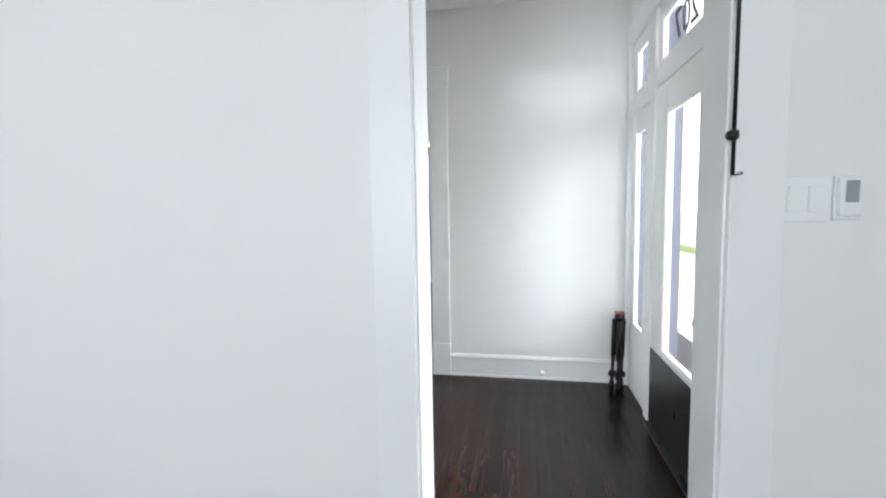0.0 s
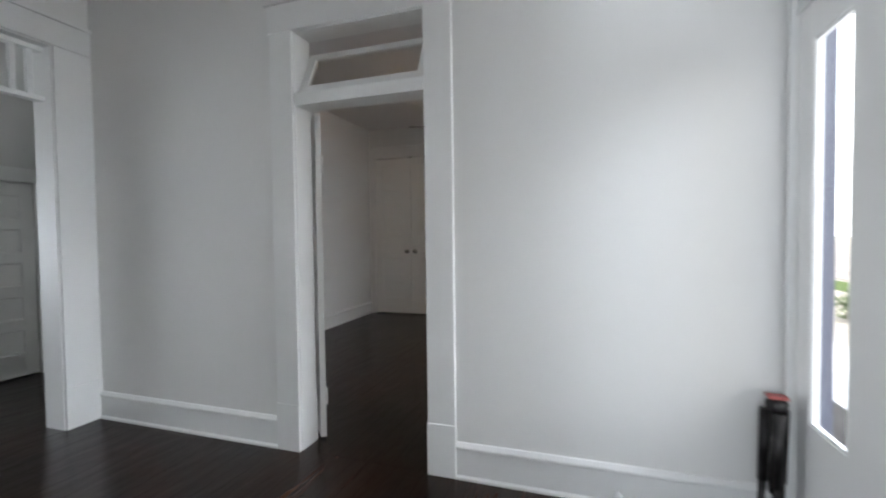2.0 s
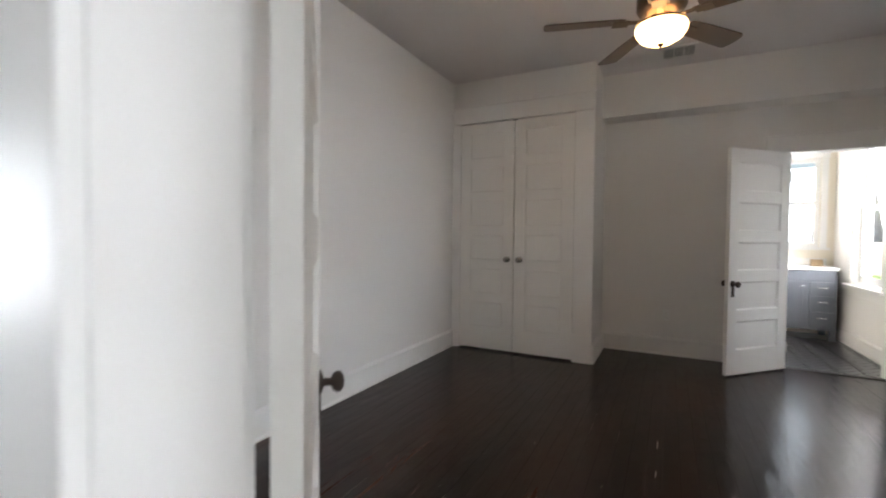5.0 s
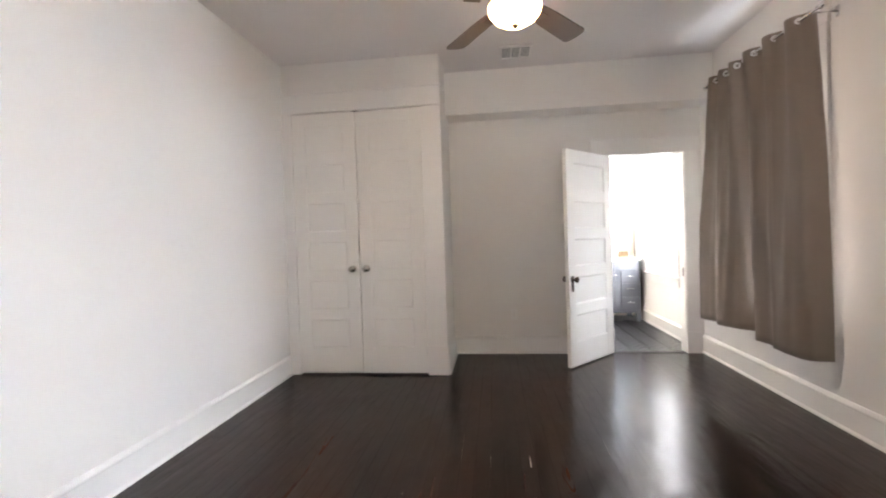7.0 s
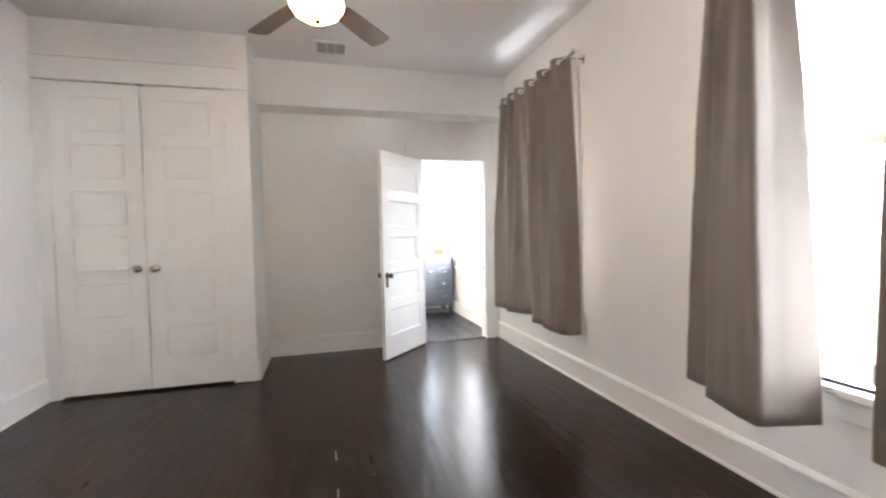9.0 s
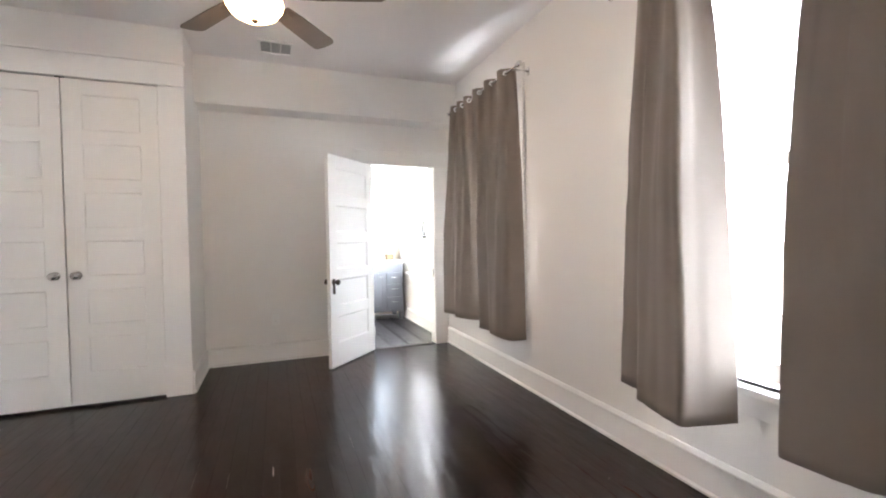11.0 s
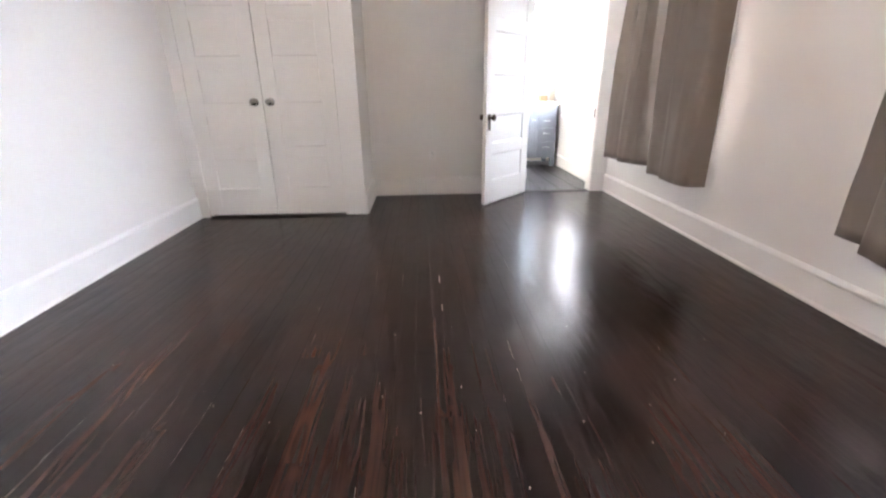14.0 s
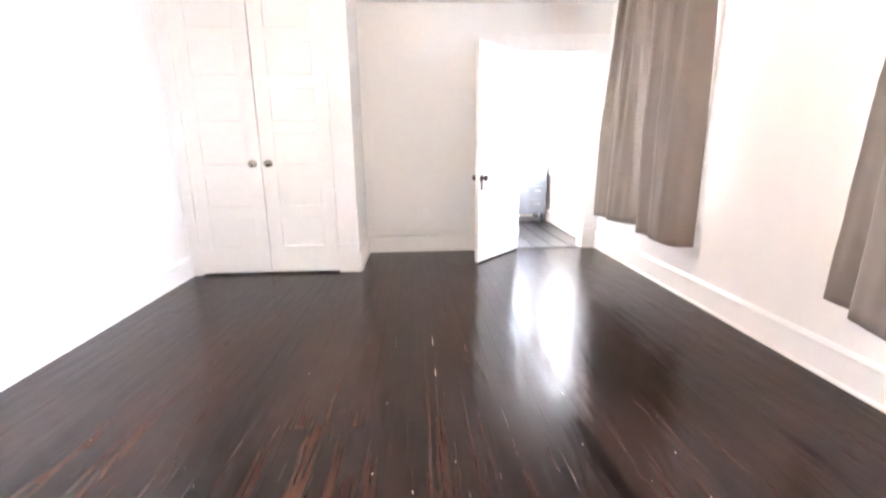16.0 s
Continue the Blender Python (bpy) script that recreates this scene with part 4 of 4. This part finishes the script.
setting("trim_closet_band", one_box(XK, XK + 0.034, YS - 0.02, 0.95, 1.90, 1.925, bevel=0.003), M_TRIM, "white trim ledge above the closet")
cd = thing("stair_closet_door", "low white five-panel closet door under the stairs, shut", "door", at=pose(XK - 0.018, -0.072, 0.014, 0, 0, 90))
panel_leaf(cd, 0.609, 1.732, 0.036, 0.10, 0.11, 0.09, 0.2, 5)
part("knob", lathe([(0.02, 0), (0.02, -0.004), (0.008, -0.01), (0.008, -0.025), (0.022, -0.034), (0.022, -0.046), (0.003, -0.054)], 18, "y"), M_BRASS, cd, "small brass knob", at=Matrix.Translation((0.035, 0, 0.755)))

flight = thing("staircase", "white painted staircase with black treads and enclosed side", "staircase")
RISE, RUN = 0.195, 0.207
bm = prism([(-4.30, 0.0), (XK, 0.0), (XK, 2.046), (-1.95, 3.10), (-1.95, 3.32), (-4.03, 1.06), (-4.30, 0.82)], "y", YS, YS + 0.06)
part("side_wall", bm, M_WALL, flight)
part("soffit", prism([(-4.0, 0.72), (-1.95, 2.92), (-1.95, 3.05), (-4.0, 0.86)], "y", YS + 0.06, 0.95), M_WALL, flight)
part("string_cap", prism([(-4.06, 0.855), (-1.95, 3.10), (-1.95, 3.15), (-4.06, 0.905)], "y", YS - 0.012, YS + 0.07), M_TRIM, flight)
for k in range(11):
    z = 0.985 + RISE * k
    x = -4.27 + RUN * k
    part("riser", one_box(x, x + 0.02, YS + 0.06, 0.95, z - RISE, z - 0.03), M_TRIM, flight)
    part("tread", one_box(x - 0.035, x + RUN + 0.015, YS - 0.03 if k else YS + 0.06, 0.95, z - 0.03, z, bevel=0.006), M_TREAD, flight, "black painted tread")


def curved_step(cx, cy, w, d, z0, z1, name, mat, grow=0.0):
    """A step with a rounded end towards the room."""
    pts = [(cx + d + grow, cy)]
    n = 14
    for i in range(n + 1):
        a = math.pi / 2 * i / n
        pts.append((cx + (d + grow) * math.cos(a) ** 0.8 if i < n else cx, cy - (w + grow) * math.sin(a) ** 0.8))
    pts.append((cx - 0.55, cy - w - grow))
    pts.append((cx - 0.55, cy))
    return part(name, prism(pts, "z", z0, z1), mat, flight, "black painted tread" if mat is M_TREAD else "")


for i, (w, d) in enumerate(((0.50, 0.10), (0.31, 0.04), (0.12, -0.03))):
    z = 0.205 * (i + 1)
    curved_step(-4.42, YS + 0.06, w, d, z - 0.205, z - 0.03, "riser", M_TRIM)
    curved_step(-4.42, YS + 0.06, w, d, z - 0.03, z, "tread", M_TREAD, 0.025)
part("landing", one_box(-4.97, -4.32, YS + 0.06, 0.95, 0.0, 0.78), M_TRIM, flight)
part("newel", one_box(-4.33, -4.27, YS - 0.01, YS + 0.07, 0, 0.90, bevel=0.004), M_TRIM, flight)
setting("wall_stair_end", wall_boxes("y", -0.74, 0.95, -5.15, -5.04, 0, 5.2, []), M_WALL, "white wall at the foot of the stairs")
hr = thing("handrail", "white wall handrail on dark brackets by the stairs", "handrail")
part("rail", tube([(-4.98, -0.66, 1.03), (-4.98, -0.13, 1.40), (-4.98, -0.06, 1.43)], 0.02, 12), M_TRIM, hr)
for y, z in ((-0.47, 1.145), (-0.18, 1.345)):
    part("bracket", tube([(-5.04, y, z - 0.04), (-5.0, y, z - 0.04), (-4.98, y, z)], 0.012, 8), M_BLACK, hr)
baseboard("x", -4.27, XK, YS, -1, 0.14)

# second fan, further in
fan2 = thing("ceiling_fan", "white ceiling fan with grey blades in the stair hall", "ceiling fan", at=pose(-4.0, -1.05, 0.1))
part("downrod", lathe([(0.014, 2.45), (0.014, 5.2)], 12), M_FANMETAL, fan2)
part("motor", lathe([(0.05, 2.5), (0.12, 2.47), (0.13, 2.38), (0.08, 2.34), (0.02, 2.33)], 28), M_VENT, fan2)
for k in range(4):
    part("blade", one_box(0.13, 0.64, -0.065, 0.065, -0.004, 0.004, bevel=0.003), M_BLADE, fan2, at=pose(0, 0, 2.38, -20, 0, 84 + 90 * k))

# glazed garden door at the back of the stair hall
gd = thing("garden_door", "white glazed back door letting daylight in", "door")
bm = bmesh.new()
for y0, y1 in ((-2.9, -2.78), (-2.13, -2.02), (-1.37, -1.25)):
    box(bm, -6.36, -6.31, y0, y1, 0, 2.3)
for z0, z1 in ((0, 0.22), (0.68, 0.72), (1.18, 1.22), (1.68, 1.72), (2.18, 2.3)):
    for y0, y1 in ((-2.78, -2.13), (-2.02, -1.37)):
        box(bm, -6.355, -6.315, y0, y1, z0, z1)
part("leaf", bm, M_TRIM, gd)
g = part("pane", one_box(-6.337, -6.333, -2.78, -1.37, 0.22, 2.18), M_GLASS, gd)
g.visible_shadow = False

# ---- bathroom ----
van = thing("vanity_cabinet", "grey-blue painted bathroom vanity cabinet with drawers", "cabinet")
VX0, VX1, VY0, VY1 = 1.60, 2.53, 6.66, 7.14
bm = bmesh.new()
box(bm, VX0, VX1, VY0, VY1, 0.12, 0.86, bevel=0.003)
for x0, x1 in ((VX0, VX0 + 0.06), (VX1 - 0.06, VX1)):
    box(bm, x0, x1, VY0, VY0 + 0.06, 0, 0.121)
    box(bm, x0, x1, VY1 - 0.06, VY1, 0, 0.121)
part("body", bm, M_VANITY, van)
for z0, z1 in ((0.17, 0.345), (0.365, 0.54), (0.56, 0.715)):
    dr = part("drawer_front", one_box(2.265, 2.505, VY0 - 0.018, VY0, z0, z1, bevel=0.003), M_VANITY, van)
    zc = z1 - 0.07
    part("handle", tube([(2.335, VY0 - 0.018, zc), (2.337, VY0 - 0.04, zc), (2.433, VY0 - 0.04, zc), (2.435, VY0 - 0.018, zc)], 0.005, 8), M_CHROME, dr, "bright bar handle")
part("drawer_front", one_box(1.63, 2.505, VY0 - 0.018, VY0, 0.735, 0.845, bevel=0.003), M_VANITY, van)
for x0, x1, hx in ((1.63, 1.93, 1.90), (1.95, 2.245, 2.20)):
    dd = part("door", one_box(x0, x1, VY0 - 0.016, VY0, 0.17, 0.715, bevel=0.003), M_VANITY, van)
    rim = bmesh.new()
    for a0, a1, c0, c1 in ((x0, x0 + 0.05, 0.17, 0.715), (x1 - 0.05, x1, 0.17, 0.715), (x0 + 0.05, x1 - 0.05, 0.17, 0.22), (x0 + 0.05, x1 - 0.05, 0.665, 0.715)):
        box(rim, a0, a1, VY0 - 0.024, VY0 - 0.0155, c0, c1)
    part("door_frame", rim, M_VANITY, dd)
    part("handle", tube([(hx - 0.045, VY0 - 0.02, 0.66), (hx - 0.043, VY0 - 0.045, 0.66), (hx + 0.013, VY0 - 0.045, 0.66), (hx + 0.015, VY0 - 0.02, 0.66)], 0.005, 8), M_CHROME, dd, "bright bar handle")
top = thing("countertop", "white stone bathroom countertop with a low backsplash", "countertop")
part("slab", one_box(VX0 - 0.012, VX1 + 0.012, VY0 - 0.03, VY1, 0.862, 0.895, bevel=0.004), M_STONE, top)
part("backsplash", one_box(VX0, VX1, VY1 - 0.02, VY1, 0.895, 0.99, bevel=0.003), M_STONE, top)
fa = thing("faucet", "chrome bathroom faucet on the vanity top", "faucet")
part("spout", tube([(2.05, 7.05, 0.895), (2.05, 7.05, 1.02), (2.05, 7.02, 1.05), (2.05, 6.95, 1.045), (2.05, 6.93, 1.02)], 0.011, 12), M_CHROME, fa)
for x in (1.95, 2.15):
    part("tap", lathe([(0.022, 0.895), (0.018, 0.91), (0.012, 0.93), (0.02, 0.945), (0.018, 0.955)], 16), M_CHROME, fa, at=Matrix.Translation((x, 7.05, 0)))
bx = thing("small_box", "small tan carton on the vanity top", "box")
M_TAN = material("tan_card", (0.50, 0.36, 0.22), 0.6, vary=0.1)
part("body", one_box(2.36, 2.47, 7.0, 7.10, 0.895, 0.98, bevel=0.003), M_TAN, bx)
w4 = thing("window_4", "white bathroom end window above the vanity", "window", kind="structure")
y = 7.19
bm = bmesh.new()
for x0, x1, z0, z1 in ((1.9, 1.95, 1.13, 2.3), (2.41, 2.46, 1.13, 2.3), (1.95, 2.41, 1.13, 1.19), (1.95, 2.41, 1.69, 1.74), (1.95, 2.41, 2.25, 2.3)):
    box(bm, x0, x1, y, y + 0.04, z0, z1)
part("sash", bm, M_TRIM, w4)
g = part("pane", one_box(1.95, 2.41, y + 0.02, y + 0.024, 1.19, 2.25), M_GLASS, w4)
g.visible_shadow = False
for x0, x1 in ((1.83, 1.9), (2.46, 2.53)):
    part("side_board", one_box(x0, x1, 7.13, 7.15, 1.13, 2.3, bevel=0.003), M_TRIM, w4)
part("head_board", one_box(1.82, 2.54, 7.128, 7.15, 2.3, 2.4, bevel=0.003), M_TRIM, w4)
part("window_sill", one_box(1.80, 2.56, 7.10, 7.19, 1.10, 1.13, bevel=0.004), M_TRIM, w4)
setting("trim_bath_threshold", one_box(BATH[0] + 0.007, BATH[1] - 0.007, YB1 - 0.004, YB1 + 0.05, -0.02, 0.006, bevel=0.002), M_JOINT, "dark threshold strip")

# ---- outside ----
M_GRASS = material("lawn", (0.10, 0.16, 0.04), 0.9, vary=0.4, scale=2, fine=30, bump=0.4)
M_SAND = material("pale_ground", (0.52, 0.50, 0.45), 0.9, vary=0.12, scale=0.6, fine=20, bump=0.3)
M_PAVE = material("pale_concrete", (0.45, 0.43, 0.40), 0.85, vary=0.12, scale=3, fine=60, bump=0.2)
M_PORCH = material("porch_boards", (0.62, 0.62, 0.62), 0.6, vary=0.08, scale=4, fine=60)
M_LEAF = material("leaves", (0.16, 0.21, 0.12), 0.6, vary=0.3, scale=8, fine=40)
M_BARK = material("bark", (0.12, 0.09, 0.06), 0.9, vary=0.4, scale=12, fine=60, bump=0.5)
M_BRICK = material("red_paint_wall", (0.45, 0.30, 0.27), 0.8, vary=0.15, scale=5)
M_ROOF = material("grey_shingles", (0.34, 0.34, 0.35), 0.9, vary=0.2, scale=6)
setting("ground", one_box(-900, 900, -900, 900, -0.75, -0.60), M_SAND, "pale sunlit ground around the house")
setting("pavement", one_box(10.9, 12.2, -60, 60, -0.60, -0.56), M_PAVE, "pale concrete footpath along the street")
setting("road", one_box(12.6, 19.0, -200, 200, -0.60, -0.575), M_PAVE, "pale sunlit street")
pf = thing("porch", "grey boarded front porch with white posts", "porch")
part("deck", one_box(XR + WT + 0.004, 4.6, -3.9, 7.3, -0.59, -0.05), M_PORCH, pf)
for y in (-3.3, 0.55):
    part("post", one_box(3.5, 3.65, y - 0.075, y + 0.075, -0.05, 2.9, bevel=0.006), M_TRIM, pf)
part("porch_roof", one_box(XR + WT + 0.005, 3.7, -4.0, 0.9, 2.9, 3.05), M_TRIM, pf)


def leafy(name, label, x, y, h, r, trunk, n, seed):
    """A plant: trunk with limbs and a crown of many small leaves."""
    rng = random.Random(seed)
    t = thing(name, label, "tree" if trunk else "shrub", at=pose(x, y, -0.6))
    if trunk:
        part("trunk", lathe([(0.2, -0.02), (0.15, 0.4), (0.12, h * 0.45), (0.05, h * 0.8)], 12), M_BARK, t)
        for k in range(5):
            a = k * 1.3
            part("limb", tube([(0, 0, h * (0.35 + 0.07 * k)), (0.4 * r * math.cos(a), 0.4 * r * math.sin(a), h * (0.5 + 0.07 * k)), (0.75 * r * math.cos(a), 0.75 * r * math.sin(a), h * (0.62 + 0.06 * k))], 0.05, 7), M_BARK, t)
    bm = bmesh.new()
    clumps = [(rng.gauss(0, 0.45) * r, rng.gauss(0, 0.45) * r, (h * rng.uniform(0.45, 1.0)) if trunk else h * rng.uniform(0.1, 0.9), rng.uniform(0.25, 0.5) * r) for _ in range(16)]
    s = 0.16 if trunk else 0.05
    for i in range(n):
        cx, cy, cz, cr = clumps[i % 16]
        d = Vector((rng.gauss(0, 1), rng.gauss(0, 1), rng.gauss(0, 1))).normalized() * cr * rng.random() ** 0.4
        c = Vector((cx, cy, max(0.03, cz))) + d
        c.z = max(0.02, c.z)
        u = Vector((rng.gauss(0, 1), rng.gauss(0, 1), rng.gauss(0, 1))).normalized()
        w = u.orthogonal().normalized()
        q = [c + u * s, c + w * s * 0.5, c - u * s, c - w * s * 0.5]
        bm.faces.new([bm.verts.new(p) for p in q])
    part("crown" if trunk else "foliage", bm, M_LEAF, t)


leafy("shrub", "small leafy green shrub on the lawn edge", 8.0, 7.5, 1.25, 0.42, False, 1500, 1)
leafy("shrub", "low green shrub by the path", 7.2, 8.6, 0.7, 0.5, False, 1200, 2)
leafy("shrub", "low green shrub by the path", 9.4, 12.0, 0.6, 0.6, False, 1200, 6)
leafy("tree", "leafy green street tree", 30.0, 38.0, 8.5, 2.6, True, 4500, 3)
leafy("tree", "leafy green tree across the street", 42.0, 53.0, 9.0, 3.0, True, 4500, 4)
setting("lawn", one_box(9.2, 10.6, 8.6, 60, -0.60, -0.585), M_GRASS, "strip of green lawn beside the street")
solid("backdrop", one_box(90, 91, -220, 260, -1, 90), M_SKY_GLOW, "glowing white sheet standing in for the bright sky beyond the street", "sky", kind="structure")


def far_house(name, label, x, y, w, d, h, mat):
    """A low house across the street: walls, roof, windows and a door facing the viewer."""
    t = thing(name, label, "house", at=pose(x, y, -0.6))
    part("wall", one_box(0, d, -w / 2, w / 2, 0, h), mat, t)
    part("roof", prism([(-w / 2 - 0.4, h), (w / 2 + 0.4, h), (0, h + 2.0)], "x", -0.4, d + 0.4), M_ROOF, t)
    for k in (-1, 1):
        wn_ = part("window", one_box(-0.04, 0.0, k * w * 0.28 - 0.6, k * w * 0.28 + 0.6, 1.1, 2.4), M_TRIM, t)
        part("pane", one_box(-0.05, -0.041, k * w * 0.28 - 0.5, k * w * 0.28 + 0.5, 1.2, 2.3), M_DARK, wn_)
    part("door", one_box(-0.04, 0.0, -0.5, 0.5, 0.1, 2.2), M_TRIM, t)


far_house("house", "red painted single-storey house across the street", 42, 63.0, 4.5, 6, 3.0, M_BRICK)


# ---- specks and pale seams on the bedroom boards ----
M_FLECK = material("pale_flecks", (0.42, 0.39, 0.35), 0.6, vary=0.3)
rng = random.Random(77)
bm = bmesh.new()
w_ = (XR - XL) / round((XR - XL) / 0.083)


def fleck(x, y, sx, sy):
    q = [bm.verts.new((x + a * sx * rng.uniform(0.7, 1.2), y + b_ * sy * rng.uniform(0.7, 1.2), 0.0012)) for a, b_ in ((-1, -0.6), (0.2, -1), (1, -0.3), (0.7, 0.8), (-0.6, 1))]
    bm.faces.new(q)


for x, y in ((0.444, 2.057), (0.563, 1.527), (-0.19, 1.608), (0.874, 1.199), (0.42, 1.62), (0.03, 2.35), (1.12, 1.45), (1.55, 1.65), (0.30, 1.02), (0.72, 1.66), (1.22, 1.72), (0.16, 0.86)):
    fleck(x, y, 0.0035, 0.004)
for _ in range(26):
    fleck(rng.uniform(-1.2, 2.3), rng.uniform(0.9, 3.6), rng.uniform(0.001, 0.0025), rng.uniform(0.001, 0.004))
for k in range(15):
    i = int((rng.gauss(0.55, 0.55) - XL) / w_)
    x = XL + i * w_
    y, ln = rng.uniform(0.7, 3.2), rng.uniform(0.05, 0.35)
    n = max(2, int(ln / 0.05))
    for q in range(n):
        if rng.random() < 0.75:
            fleck(x + rng.uniform(-0.0006, 0.0006), y + ln * q / n, rng.uniform(0.0003, 0.0006), ln / n * 0.5)
for y0, y1 in ((2.26, 2.36), (2.62, 2.74)):
    fleck(0.676, (y0 + y1) / 2, 0.003, (y1 - y0) / 2)
solid("paint_flecks", bm, M_FLECK, "tiny pale paint flecks and dusty seams on the boards", "flecks", kind="stuff")


# ---- bathroom tiles ----
def tile_floor():
    f = thing("floor_bath", "black bathroom floor of small oblong tiles laid in herringbone", "floor", kind="structure")
    x0, x1, y0 = 1.5, XR, YB1 + 0.05
    part("bed", one_box(0.42, XR, YB1 + 0.05, 7.15, -0.02, -0.006), M_GROUT, f)
    L, W = 0.145, 0.0725
    bm = bmesh.new()
    box(bm, 0, L - 0.009, 0, W - 0.009, -0.012, 0.0)
    me = mesh_of("tile", bm, M_TILE)
    rot = Matrix.Rotation(radians(45), 4, "Z")
    n = 0
    for a in range(-30, 60):
        for b in range(-30, 40):
            for k in (0, 1):
                ox, oy = a * W + b * 2 * W, a * W - b * 2 * W
                if k == 0:
                    m = Matrix.Translation((ox, oy, 0))
                else:
                    m = Matrix.Translation((ox + 0 * W, oy + W, 0)) @ Matrix.Rotation(radians(90), 4, "Z") @ Matrix.Translation((0, -W, 0))
                m = Matrix.Translation((2.05, 5.9, 0)) @ rot @ m
                p = m @ Vector((L / 2, W / 2, 0))
                if x0 + 0.09 < p.x < x1 and y0 + 0.02 < p.y < 6.75 and n < 300:
                    t = new("tile", me)
                    t.parent, t.matrix_basis = f, m
                    n += 1


tile_floor()


# ---- floor boards ----
def boards(name, label, x0, x1, y0, y1, width, seed, cap):
    """Narrow floor boards laid along y, butted at staggered joints, each a piece of its own."""
    rng = random.Random(seed)
    f = thing(name, label, "floor", kind="structure")
    count = max(1, round((x1 - x0) / width))
    w = (x1 - x0) / count
    made, rest = 0, bmesh.new()
    meshes = {}
    for i in range(count):
        y = y0
        first = True
        while y < y1 - 0.01:
            ln = rng.choice((1.5, 1.9, 2.4, 2.9)) * (rng.choice((0.4, 0.7, 1.0)) if first else 1)
            first = False
            ln = min(ln, y1 - y)
            if y1 - y - ln < 0.4:
                ln = y1 - y
            key = round(ln, 3)
            dz = rng.uniform(-0.0003, 0.0003)
            if made < cap:
                if key not in meshes:
                    bm = bmesh.new()
                    g = 0.0005
                    o = [(g, -0.02), (w - g, -0.02), (w - g, 0), (g, 0)]
                    lo = [bm.verts.new((a, 0.0004, b)) for a, b in o]
                    hi = [bm.verts.new((a, ln - 0.0004, b)) for a, b in o]
                    for q in range(4):
                        bm.faces.new((lo[q], lo[(q + 1) % 4], hi[(q + 1) % 4], hi[q]))
                    bm.faces.new(lo[::-1])
                    bm.faces.new(hi)
                    meshes[key] = mesh_of("board", bm, M_FLOOR)
                b = new("board", meshes[key])
                b.parent = f
                b.location = (x0 + i * w, y, dz)
                made += 1
            else:
                box(rest, x0 + i * w + 0.001, x0 + (i + 1) * w - 0.001, y + 0.0005, y + ln - 0.0005, -0.02, dz)
            y += ln
    if rest.verts:
        r = part("boards", rest, M_FLOOR, f)
        tagged(r, kind="stuff")
    else:
        rest.free()


boards("floor_bedroom", "dark stained narrow pine floor boards with worn varnish", XL, XR, 0.0, YB1, 0.083, 21, 300)
boards("floor_hall", "dark stained narrow pine floor boards", XO - 0.17, XH, YP - 0.17, -0.001, 0.083, 22, 300)
boards("floor_front_room", "dark stained narrow pine floor boards", XO, 3.5, -7.4, YP - 0.171, 0.083, 23, 0)
boards("floor_stair_hall", "dark stained narrow pine floor boards", -6.25, XO - 0.171, -5.0, 0.95, 0.083, 24, 300)
